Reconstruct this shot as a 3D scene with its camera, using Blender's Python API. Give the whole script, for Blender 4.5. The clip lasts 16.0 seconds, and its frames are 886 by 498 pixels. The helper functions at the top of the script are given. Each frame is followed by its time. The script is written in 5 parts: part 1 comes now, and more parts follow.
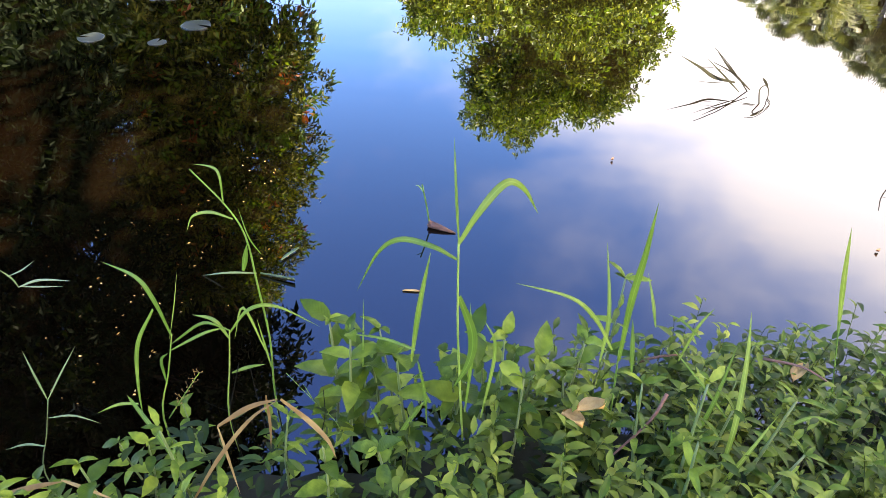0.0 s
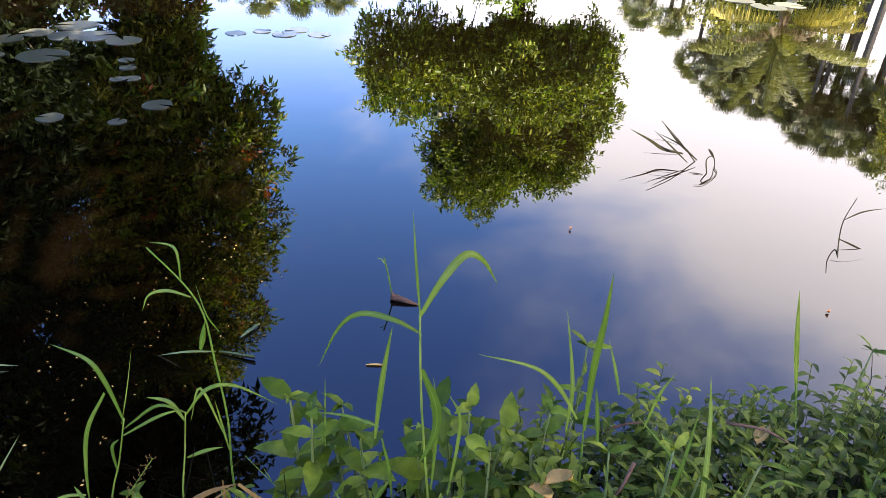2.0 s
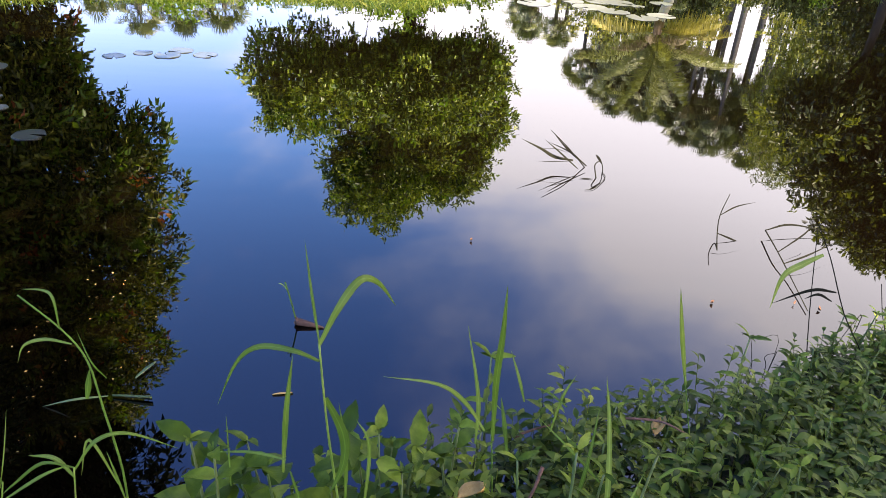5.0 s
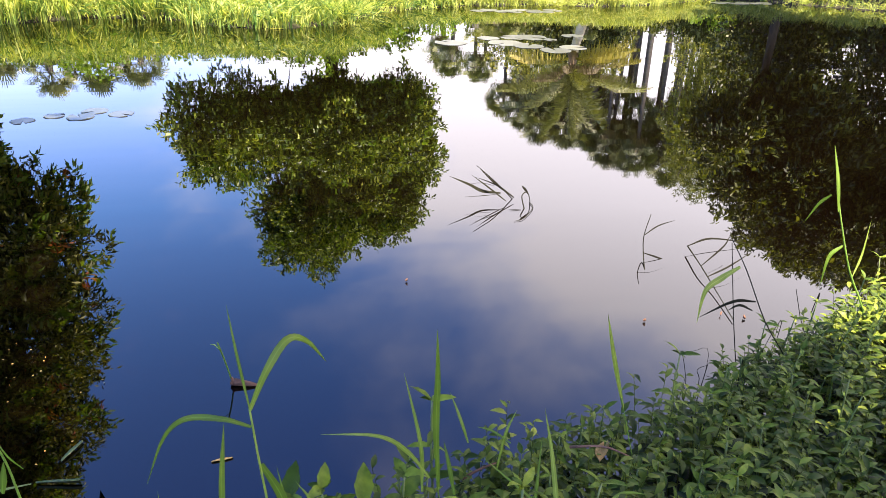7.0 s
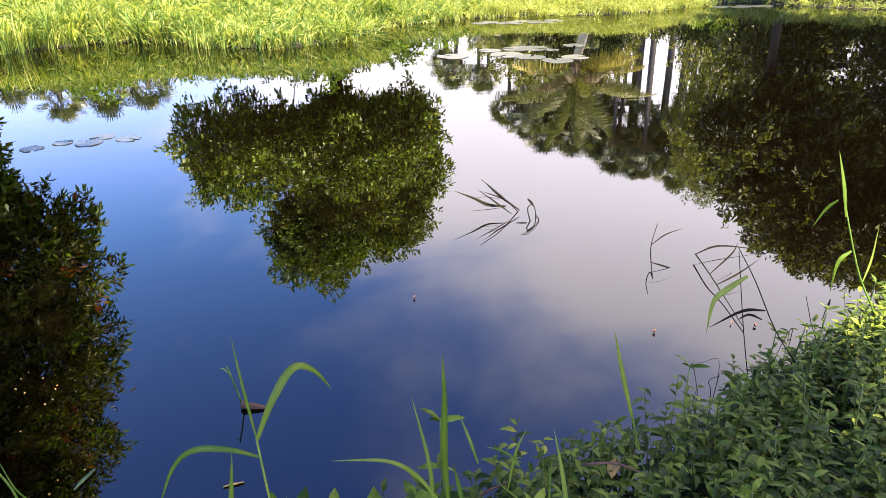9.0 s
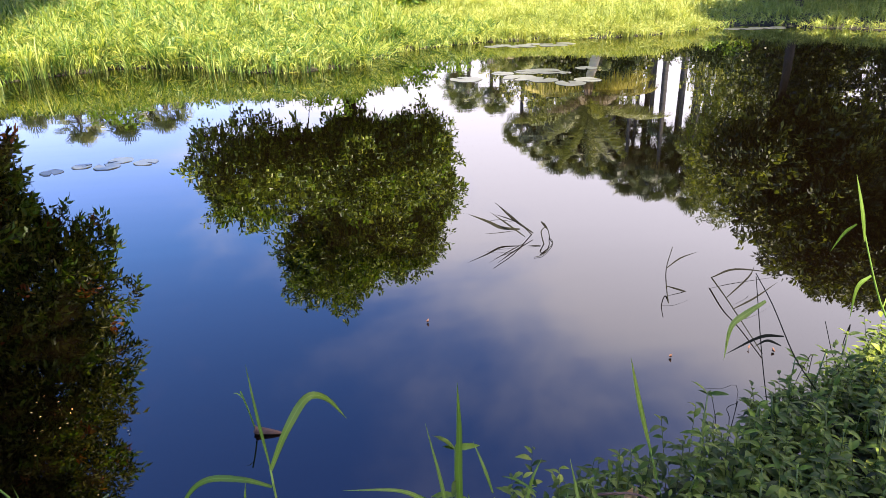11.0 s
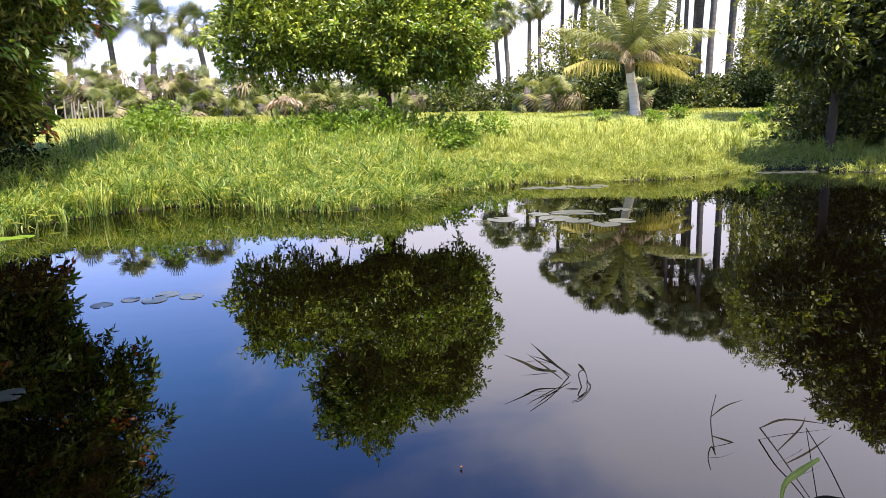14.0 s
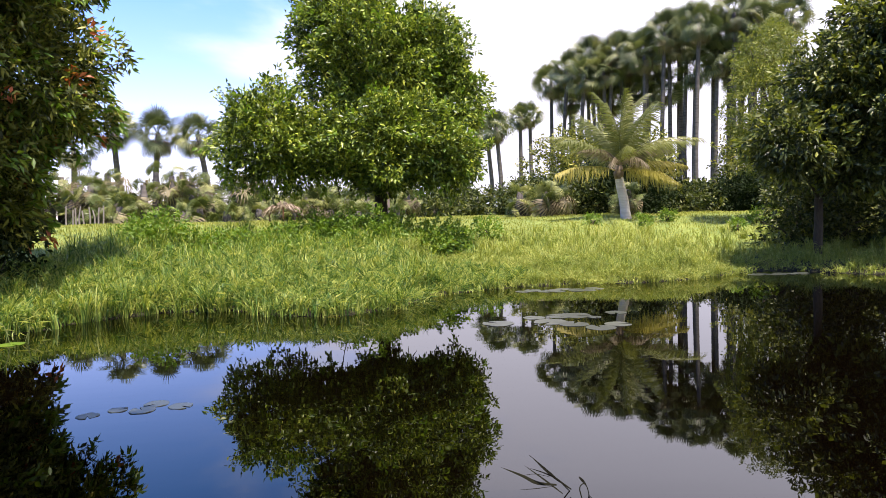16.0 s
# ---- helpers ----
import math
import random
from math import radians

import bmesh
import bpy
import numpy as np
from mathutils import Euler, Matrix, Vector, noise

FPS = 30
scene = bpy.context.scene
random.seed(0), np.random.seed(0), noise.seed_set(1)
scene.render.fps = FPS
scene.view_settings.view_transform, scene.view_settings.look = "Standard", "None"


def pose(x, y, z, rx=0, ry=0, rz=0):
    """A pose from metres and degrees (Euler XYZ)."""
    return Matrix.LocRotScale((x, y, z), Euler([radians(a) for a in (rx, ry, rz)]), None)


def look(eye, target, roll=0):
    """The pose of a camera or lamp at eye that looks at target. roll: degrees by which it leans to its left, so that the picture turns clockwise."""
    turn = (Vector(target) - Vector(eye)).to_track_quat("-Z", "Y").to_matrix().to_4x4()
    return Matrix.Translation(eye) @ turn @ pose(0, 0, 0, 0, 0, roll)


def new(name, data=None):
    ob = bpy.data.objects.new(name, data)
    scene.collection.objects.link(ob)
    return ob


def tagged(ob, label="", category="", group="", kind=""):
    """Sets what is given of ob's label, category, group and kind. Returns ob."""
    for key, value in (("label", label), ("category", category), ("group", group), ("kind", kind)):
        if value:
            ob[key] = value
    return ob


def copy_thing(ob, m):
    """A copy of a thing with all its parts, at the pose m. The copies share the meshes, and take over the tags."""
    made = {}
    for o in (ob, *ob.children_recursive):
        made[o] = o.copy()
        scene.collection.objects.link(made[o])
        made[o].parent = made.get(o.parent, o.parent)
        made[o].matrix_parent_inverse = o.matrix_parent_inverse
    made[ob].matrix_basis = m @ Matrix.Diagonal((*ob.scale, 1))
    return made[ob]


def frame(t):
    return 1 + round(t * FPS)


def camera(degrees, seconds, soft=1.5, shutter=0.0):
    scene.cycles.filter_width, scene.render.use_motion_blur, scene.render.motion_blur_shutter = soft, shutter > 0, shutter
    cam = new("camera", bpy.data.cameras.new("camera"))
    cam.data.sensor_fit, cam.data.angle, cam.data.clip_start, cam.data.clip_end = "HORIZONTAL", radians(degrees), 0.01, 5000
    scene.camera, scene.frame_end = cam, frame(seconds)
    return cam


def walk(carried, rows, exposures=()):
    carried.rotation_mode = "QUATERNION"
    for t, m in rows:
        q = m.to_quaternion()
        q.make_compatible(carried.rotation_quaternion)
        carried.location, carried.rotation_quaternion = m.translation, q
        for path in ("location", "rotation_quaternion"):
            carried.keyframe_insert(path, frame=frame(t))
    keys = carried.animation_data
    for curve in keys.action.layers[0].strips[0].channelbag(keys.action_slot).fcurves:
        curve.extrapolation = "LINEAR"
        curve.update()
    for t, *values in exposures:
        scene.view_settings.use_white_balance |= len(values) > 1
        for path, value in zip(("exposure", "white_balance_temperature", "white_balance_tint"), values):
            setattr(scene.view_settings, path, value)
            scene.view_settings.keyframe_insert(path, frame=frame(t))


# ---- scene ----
cam = camera(68.07, 16.0, soft=0.5)
PATH = [
    (0, (-0.035, 0.030, 1.369), (-0.235, 1.601, 0.148), 2.67),
    (0.5, (-0.030, 0.030, 1.370), (-0.203, 1.650, 0.209), 2.37),
    (1, (-0.032, 0.030, 1.373), (-0.191, 1.718, 0.313), 2.66),
    (1.5, (-0.030, 0.029, 1.378), (-0.184, 1.736, 0.347), 2.31),
    (2, (-0.029, 0.027, 1.375), (-0.144, 1.733, 0.336), 3.24),
    (2.5, (-0.030, 0.028, 1.377), (-0.139, 1.738, 0.345), 3.25),
    (3, (-0.030, 0.030, 1.377), (-0.138, 1.740, 0.347), 3.14),
    (3.5, (-0.027, 0.029, 1.376), (-0.133, 1.734, 0.337), 3.02),
    (4, (-0.027, 0.030, 1.375), (-0.122, 1.737, 0.337), 3.09),
    (4.5, (-0.022, 0.037, 1.381), (0.026, 1.752, 0.355), 5.46),
    (5, (-0.008, 0.032, 1.392), (0.153, 1.762, 0.401), 3.98),
    (5.2, (-0.001, 0.027, 1.398), (0.199, 1.760, 0.418), 3.53),
    (7.3, (0.018, 0.036, 1.412), (0.362, 1.800, 0.536), 1.58),
    (7.5, (0.017, 0.037, 1.412), (0.352, 1.804, 0.539), 1.44),
    (8, (0.017, 0.037, 1.411), (0.340, 1.790, 0.504), 1.62),
    (8.5, (0.024, 0.039, 1.415), (0.342, 1.795, 0.513), 0.92),
    (8.7, (0.031, 0.039, 1.426), (0.359, 1.805, 0.547), -0.02),
    (11, (0.029, 0.046, 1.442), (0.313, 1.858, 0.645), -0.97),
    (11.5, (0.031, 0.038, 1.445), (0.300, 1.878, 0.709), -0.62),
    (12, (0.031, 0.037, 1.446), (0.273, 1.892, 0.740), -0.59),
    (12.5, (0.025, 0.041, 1.457), (0.263, 1.924, 0.825), -0.43),
    (13, (0.024, 0.037, 1.461), (0.249, 1.943, 0.899), -0.34),
    (13.5, (0.029, 0.032, 1.464), (0.241, 1.959, 0.973), -0.35),
    (14, (0.030, 0.032, 1.477), (0.228, 1.980, 1.070), -0.98),
    (14.5, (0.027, 0.023, 1.491), (0.224, 1.987, 1.168), -1.22),
    (15, (0.034, 0.014, 1.495), (0.235, 1.986, 1.227), -1.07),
    (15.5, (0.030, 0.022, 1.502), (0.227, 2.002, 1.305), -1.16),
    (16, (0.033, 0.025, 1.509), (0.255, 2.010, 1.409), -1.23),
]
EXPOSURES = [(0, 3.92, 8100, 20), (1.5, 3.27, 7900, 20), (5, 2.88, 7600, 21), (8, 2.8, 7450, 23), (11.5, 2.52, 7100, 25), (14, 1.93, 6900, 24), (16, 1.42, 6850, 23)]
walk(cam, [(t, look(eye, target, roll)) for t, eye, target, roll in PATH], EXPOSURES)

# ---- world, sun ----
SUN_ELEVATION, SUN_SIDE, SUN_BACK = radians(70), 0.3, -0.95
to_sun = Vector((SUN_SIDE * math.cos(SUN_ELEVATION), SUN_BACK * math.cos(SUN_ELEVATION), math.sin(SUN_ELEVATION))).normalized()
world = bpy.data.worlds.new("sky")
scene.world = world
world.use_nodes = True
wn, wl = world.node_tree.nodes, world.node_tree.links
wn.clear()


def wnode(kind, **values):
    n = wn.new(kind)
    for key, value in values.items():
        n.inputs[key].default_value = value
    return n


sky = wn.new("ShaderNodeTexSky")
sky.sky_type, sky.sun_disc = "NISHITA", False
sky.sun_elevation, sky.sun_rotation = SUN_ELEVATION, math.atan2(SUN_SIDE, SUN_BACK)
sky.air_density, sky.dust_density, sky.ozone_density = 1.0, 0.6, 2.5
coord = wn.new("ShaderNodeTexCoord")
apart = wn.new("ShaderNodeSeparateXYZ")
wl.new(coord.outputs["Generated"], apart.inputs[0])


def wmath(op, a, b=None):
    n = wn.new("ShaderNodeMath")
    n.operation = op
    for slot, v in zip(n.inputs, (a, b)):
        if v is None:
            continue
        if isinstance(v, (int, float)):
            slot.default_value = v
        else:
            wl.new(v, slot)
    return n.outputs[0]


# clouds lie on a flat layer overhead, thicker to the right and low over the land ahead
up = wmath("ADD", wmath("MAXIMUM", apart.outputs[2], 0.0), 0.18)
flat = wn.new("ShaderNodeCombineXYZ")
wl.new(wmath("DIVIDE", apart.outputs[0], up), flat.inputs[0])
wl.new(wmath("DIVIDE", apart.outputs[1], up), flat.inputs[1])
puffs = wnode("ShaderNodeTexNoise", Scale=1.7, Detail=6.0, Roughness=0.5, Distortion=0.25)
wl.new(flat.outputs[0], puffs.inputs["Vector"])
lean = wmath("MULTIPLY", wmath("DIVIDE", apart.outputs[0], up), 0.88)
low = wmath("MULTIPLY", wmath("SUBTRACT", 0.48, apart.outputs[2]), 1.5)
cover = wmath("ADD", wmath("ADD", wmath("MULTIPLY", puffs.outputs["Fac"], 1.5), lean), wmath("MAXIMUM", low, -0.25))
ramp = wn.new("ShaderNodeMapRange")
ramp.interpolation_type = "SMOOTHSTEP"
ramp.inputs["From Min"].default_value, ramp.inputs["From Max"].default_value = 0.57, 1.28
wl.new(cover, ramp.inputs["Value"])
veil = wnode("ShaderNodeMix")
veil.data_type = "RGBA"
tint = wn.new("ShaderNodeMix")
tint.data_type = "RGBA"
tint.blend_type = "MULTIPLY"
tint.inputs[0].default_value = 1.0
deep = wn.new("ShaderNodeMapRange")
deep.inputs["From Min"].default_value, deep.inputs["From Max"].default_value = 0.36, 0.8
wl.new(apart.outputs[2], deep.inputs["Value"])
blue = wn.new("ShaderNodeMix")
blue.data_type = "RGBA"
blue.inputs[6].default_value, blue.inputs[7].default_value = (0.62, 1.08, 1.60, 1), (0.43, 0.71, 1.38, 1)
wl.new(deep.outputs[0], blue.inputs[0])
haze = wn.new("ShaderNodeMapRange")
haze.inputs["From Min"].default_value, haze.inputs["From Max"].default_value = 0.12, 0.36
wl.new(apart.outputs[2], haze.inputs["Value"])
pale = wn.new("ShaderNodeMix")
pale.data_type = "RGBA"
pale.inputs[6].default_value = (1.35, 1.2, 1.55, 1)
wl.new(haze.outputs[0], pale.inputs[0])
wl.new(blue.outputs[2], pale.inputs[7])
wl.new(pale.outputs[2], tint.inputs[7])
wl.new(sky.outputs[0], tint.inputs[6])
wl.new(tint.outputs[2], veil.inputs[6])
white = wn.new("ShaderNodeMix")
white.data_type = "RGBA"
white.inputs[6].default_value, white.inputs[7].default_value = (4.1, 4.4, 5.1, 1), (5.9, 6.4, 7.4, 1)
wl.new(haze.outputs[0], white.inputs[0])
wl.new(white.outputs[2], veil.inputs[7])
wl.new(ramp.outputs[0], veil.inputs[0])
back = wnode("ShaderNodeBackground", Strength=0.1)
wl.new(veil.outputs[2], back.inputs["Color"])
out = wn.new("ShaderNodeOutputWorld")
wl.new(back.outputs[0], out.inputs[0])

sun = new("sun", bpy.data.lights.new("sun", "SUN"))
sun.data.energy, sun.data.angle, sun.data.color = 5.0, radians(0.6), (1.0, 0.95, 0.85)
sun.matrix_world = look((0, 0, 30), Vector((0, 0, 30)) - to_sun)


# ---- materials ----
def material(name):
    m = bpy.data.materials.new(name)
    m.use_nodes = True
    nodes, links = m.node_tree.nodes, m.node_tree.links
    nodes.clear()
    return m, nodes, links, nodes.new("ShaderNodeOutputMaterial")


def ramp_of(nodes, stops):
    r = nodes.new("ShaderNodeValToRGB")
    for n, (at, colour) in enumerate(stops):
        e = r.color_ramp.elements[n] if n < 2 else r.color_ramp.elements.new(at)
        e.position, e.color = at, (*colour, 1)
    return r


def leafy(name, stops, through_light=0.35, rough=0.45, patch=0.6, random_from="island", spec=0.4, veins=False, ribbed=False):
    """Leaf: each island or object has its own tone, with larger patches over the plant, and light coming through the blade."""
    m, nodes, links, end = material(name)
    if random_from == "island":
        g = nodes.new("ShaderNodeNewGeometry")
        rnd = g.outputs["Random Per Island"]
    else:
        rnd = nodes.new("ShaderNodeObjectInfo").outputs["Random"]
    tc = nodes.new("ShaderNodeTexCoord")
    big = nodes.new("ShaderNodeTexNoise")
    big.inputs["Scale"].default_value, big.inputs["Detail"].default_value = patch, 2.0
    links.new(tc.outputs["Object"], big.inputs["Vector"])
    fine = nodes.new("ShaderNodeTexNoise")
    fine.inputs["Scale"].default_value, fine.inputs["Detail"].default_value = 60.0, 3.0
    links.new(tc.outputs["Object"], fine.inputs["Vector"])
    a = nodes.new("ShaderNodeMath"); a.operation = "MULTIPLY_ADD"
    links.new(big.outputs["Fac"], a.inputs[0]); a.inputs[1].default_value = 0.9
    links.new(rnd, a.inputs[2])
    b = nodes.new("ShaderNodeMath"); b.operation = "MULTIPLY_ADD"
    links.new(fine.outputs["Fac"], b.inputs[0]); b.inputs[1].default_value = 0.25
    links.new(a.outputs[0], b.inputs[2])
    c = nodes.new("ShaderNodeMapRange")
    c.inputs["From Min"].default_value, c.inputs["From Max"].default_value = 0.25, 1.85
    links.new(b.outputs[0], c.inputs["Value"])
    r = ramp_of(nodes, stops)
    links.new(c.outputs[0], r.inputs[0])
    p = nodes.new("ShaderNodeBsdfPrincipled")
    p.inputs["Roughness"].default_value = rough
    p.inputs["Specular IOR Level"].default_value = spec
    tone = r.outputs[0]
    if ribbed:
        # a pale midrib and fine lines that run along the blade
        across = nodes.new("ShaderNodeAttribute")
        across.attribute_name = "across"
        lines = ramp_of(nodes, [(0.0, (1.7, 1.6, 1.9)), (0.12, (1.25, 1.2, 1.3)), (0.2, (0.9, 0.95, 0.9)), (0.45, (1.12, 1.08, 1.0)), (0.6, (0.82, 0.86, 0.8)), (0.8, (1.08, 1.04, 1.0)), (1.0, (0.7, 0.74, 0.7))])
        links.new(across.outputs["Fac"], lines.inputs[0])
        drawn = nodes.new("ShaderNodeMix"); drawn.data_type = "RGBA"; drawn.blend_type = "MULTIPLY"
        drawn.inputs[0].default_value = 1.0
        links.new(tone, drawn.inputs[6]); links.new(lines.outputs[0], drawn.inputs[7])
        tone = drawn.outputs[2]
    links.new(tone, p.inputs["Base Color"])
    if veins:
        # a pale midrib, and side veins that run out and forward from it
        axes = nodes.new("ShaderNodeSeparateXYZ")
        links.new(tc.outputs["Object"], axes.inputs[0])

        def calc(op, x, y):
            k = nodes.new("ShaderNodeMath"); k.operation = op
            for slot, val in zip(k.inputs, (x, y)):
                if isinstance(val, float):
                    slot.default_value = val
                elif val is not None:
                    links.new(val, slot)
            return k.outputs[0]
        off = calc("ABSOLUTE", axes.outputs[1], None)
        wave = calc("SINE", calc("SUBTRACT", calc("MULTIPLY", axes.outputs[0], 62.0), calc("MULTIPLY", off, 55.0)), None)
        rib = calc("LESS_THAN", off, 0.012)
        tall = calc("ADD", calc("MULTIPLY", wave, 0.5), calc("MULTIPLY", rib, -2.0))
        bump = nodes.new("ShaderNodeBump")
        bump.inputs["Strength"].default_value, bump.inputs["Distance"].default_value = 0.09, 0.006
        links.new(tall, bump.inputs["Height"])
        links.new(bump.outputs[0], p.inputs["Normal"])
    t = nodes.new("ShaderNodeBsdfTranslucent")
    warm = nodes.new("ShaderNodeMix"); warm.data_type = "RGBA"; warm.blend_type = "MULTIPLY"
    warm.inputs[0].default_value = 1.0; warm.inputs[7].default_value = (1.4, 1.4, 0.75, 1)
    links.new(tone, warm.inputs[6])
    links.new(warm.outputs[2], t.inputs["Color"])
    x = nodes.new("ShaderNodeMixShader")
    x.inputs[0].default_value = through_light
    links.new(p.outputs[0], x.inputs[1]); links.new(t.outputs[0], x.inputs[2])
    links.new(x.outputs[0], end.inputs[0])
    return m


def rough_stuff(name, stops, scale=8.0, stretch=(1, 1, 1), rough=0.85, bump=0.4, spec=0.2):
    """Bark, soil, straw: noise at two scales, with relief."""
    m, nodes, links, end = material(name)
    tc, mp = nodes.new("ShaderNodeTexCoord"), nodes.new("ShaderNodeMapping")
    mp.inputs["Scale"].default_value = stretch
    links.new(tc.outputs["Object"], mp.inputs[0])
    big, fine = nodes.new("ShaderNodeTexNoise"), nodes.new("ShaderNodeTexNoise")
    big.inputs["Scale"].default_value, fine.inputs["Scale"].default_value = scale * 0.2, scale
    fine.inputs["Detail"].default_value, fine.inputs["Roughness"].default_value = 8.0, 0.65
    for n in (big, fine):
        links.new(mp.outputs[0], n.inputs["Vector"])
    mix = nodes.new("ShaderNodeMath"); mix.operation = "MULTIPLY_ADD"
    links.new(big.outputs["Fac"], mix.inputs[0]); mix.inputs[1].default_value = 0.5
    half = nodes.new("ShaderNodeMath"); half.operation = "MULTIPLY"
    links.new(fine.outputs["Fac"], half.inputs[0]); half.inputs[1].default_value = 0.5
    links.new(half.outputs[0], mix.inputs[2])
    wide = nodes.new("ShaderNodeMapRange")
    wide.inputs["From Min"].default_value, wide.inputs["From Max"].default_value = 0.3, 0.7
    links.new(mix.outputs[0], wide.inputs["Value"])
    r = ramp_of(nodes, stops)
    links.new(wide.outputs[0], r.inputs[0])
    p = nodes.new("ShaderNodeBsdfPrincipled")
    p.inputs["Roughness"].default_value, p.inputs["Specular IOR Level"].default_value = rough, spec
    links.new(r.outputs[0], p.inputs["Base Color"])
    b = nodes.new("ShaderNodeBump")
    b.inputs["Strength"].default_value, b.inputs["Distance"].default_value = bump, 0.02
    links.new(fine.outputs["Fac"], b.inputs["Height"])
    links.new(b.outputs[0], p.inputs["Normal"])
    links.new(p.outputs[0], end.inputs[0])
    return m


def land_stuff():
    """Dark soil round the pond, its tone lowered for shade under the weeds, that gives way to yellow-green turf on the
    higher meadow.
    """
    m = rough_stuff("bank_soil", [(0.0, (0.006, 0.005, 0.003)), (0.5, (0.014, 0.014, 0.006)), (1.0, (0.032, 0.032, 0.013))], 3.0)
    nodes, links = m.node_tree.nodes, m.node_tree.links
    shade = [n for n in nodes if n.type == "BSDF_PRINCIPLED"][0]
    soil = shade.inputs["Base Color"].links[0].from_socket
    tc, axes = nodes.new("ShaderNodeTexCoord"), nodes.new("ShaderNodeSeparateXYZ")
    links.new(tc.outputs["Object"], axes.inputs[0])
    high = nodes.new("ShaderNodeMapRange")
    high.inputs["From Min"].default_value, high.inputs["From Max"].default_value = 0.2, 0.42
    links.new(axes.outputs[2], high.inputs["Value"])
    tuft = nodes.new("ShaderNodeTexNoise")
    tuft.inputs["Scale"].default_value, tuft.inputs["Detail"].default_value = 1.3, 6.0
    links.new(tc.outputs["Object"], tuft.inputs["Vector"])
    turf = ramp_of(nodes, [(0.3, (0.085, 0.125, 0.025)), (0.7, (0.17, 0.21, 0.045))])
    links.new(tuft.outputs["Fac"], turf.inputs[0])
    mix = nodes.new("ShaderNodeMix"); mix.data_type = "RGBA"
    links.new(high.outputs[0], mix.inputs[0])
    links.new(soil, mix.inputs[6]); links.new(turf.outputs[0], mix.inputs[7])
    links.new(mix.outputs[2], shade.inputs["Base Color"])
    return m


def water_stuff():
    m, nodes, links, end = material("still_pond_water")
    tc = nodes.new("ShaderNodeTexCoord")
    mp = nodes.new("ShaderNodeMapping")
    mp.inputs["Scale"].default_value = (0.6, 2.2, 1)
    links.new(tc.outputs["Object"], mp.inputs[0])
    swell = nodes.new("ShaderNodeTexNoise")
    swell.inputs["Scale"].default_value, swell.inputs["Detail"].default_value = 1.5, 2.0
    links.new(mp.outputs[0], swell.inputs["Vector"])
    b = nodes.new("ShaderNodeBump")
    b.inputs["Strength"].default_value, b.inputs["Distance"].default_value = 0.02, 0.03
    links.new(swell.outputs["Fac"], b.inputs["Height"])
    silt = nodes.new("ShaderNodeTexNoise")
    silt.inputs["Scale"].default_value, silt.inputs["Detail"].default_value = 0.7, 4.0
    links.new(tc.outputs["Object"], silt.inputs["Vector"])
    r = ramp_of(nodes, [(0.3, (0.0006, 0.0003, 0.00015)), (0.75, (0.0012, 0.0007, 0.0003))])
    links.new(silt.outputs["Fac"], r.inputs[0])
    p = nodes.new("ShaderNodeBsdfPrincipled")
    links.new(r.outputs[0], p.inputs["Base Color"])
    p.inputs["Roughness"].default_value = 0.012
    p.inputs["IOR"].default_value = RAISED_IOR
    links.new(b.outputs[0], p.inputs["Normal"])
    links.new(p.outputs[0], end.inputs[0])
    return m


# above real water's 1.33, to strengthen the reflections as the camera sees them
RAISED_IOR = 1.5
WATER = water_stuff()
MANGO = leafy("mango_leaf", [(0.0, (0.008, 0.018, 0.003)), (0.4, (0.058, 0.098, 0.013)), (0.66, (0.20, 0.275, 0.030)), (1.0, (0.48, 0.50, 0.07))], 0.2, 0.38, 0.8, spec=0.32)
DARKLEAF = leafy("shade_tree_leaf", [(0.0, (0.007, 0.012, 0.003)), (0.36, (0.05, 0.068, 0.011)), (0.66, (0.17, 0.19, 0.028)), (1.0, (0.38, 0.33, 0.055))], 0.2, 0.5, 0.8, spec=0.25)
EMBERLEAF = leafy("dying_leaf", [(0.0, (0.16, 0.035, 0.012)), (0.5, (0.40, 0.11, 0.03)), (1.0, (0.42, 0.26, 0.05))], 0.3, 0.55, 0.8)
# near-black tones put the shade on these leaves into their colour
PAINTED_SHADE_LEAF = leafy("painted_shade_leaf", [(0.0, (0.006, 0.012, 0.004)), (1.0, (0.02, 0.035, 0.010))], 0.15, 0.7, 0.8, spec=0.08)
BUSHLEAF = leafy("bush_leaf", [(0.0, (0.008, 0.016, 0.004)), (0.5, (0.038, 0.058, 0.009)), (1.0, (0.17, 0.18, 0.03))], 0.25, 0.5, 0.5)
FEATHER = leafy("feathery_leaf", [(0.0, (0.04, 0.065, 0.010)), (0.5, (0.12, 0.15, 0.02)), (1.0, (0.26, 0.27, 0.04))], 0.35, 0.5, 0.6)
TODDY = leafy("toddy_palm_leaf", [(0.0, (0.020, 0.034, 0.012)), (0.5, (0.075, 0.10, 0.038)), (1.0, (0.25, 0.26, 0.11))], 0.2, 0.42, 0.8, "object", 0.4)
PALEGRASS = leafy("pale_bank_grass", [(0.0, (0.05, 0.105, 0.018)), (0.5, (0.20, 0.248, 0.048)), (1.0, (0.39, 0.39, 0.11))], 0.35, 0.55, 0.8, spec=0.25)
LIMELEAF = leafy("lime_leaf", [(0.0, (0.05, 0.12, 0.012)), (0.6, (0.12, 0.21, 0.02)), (1.0, (0.24, 0.28, 0.03))], 0.4, 0.5, 0.6)
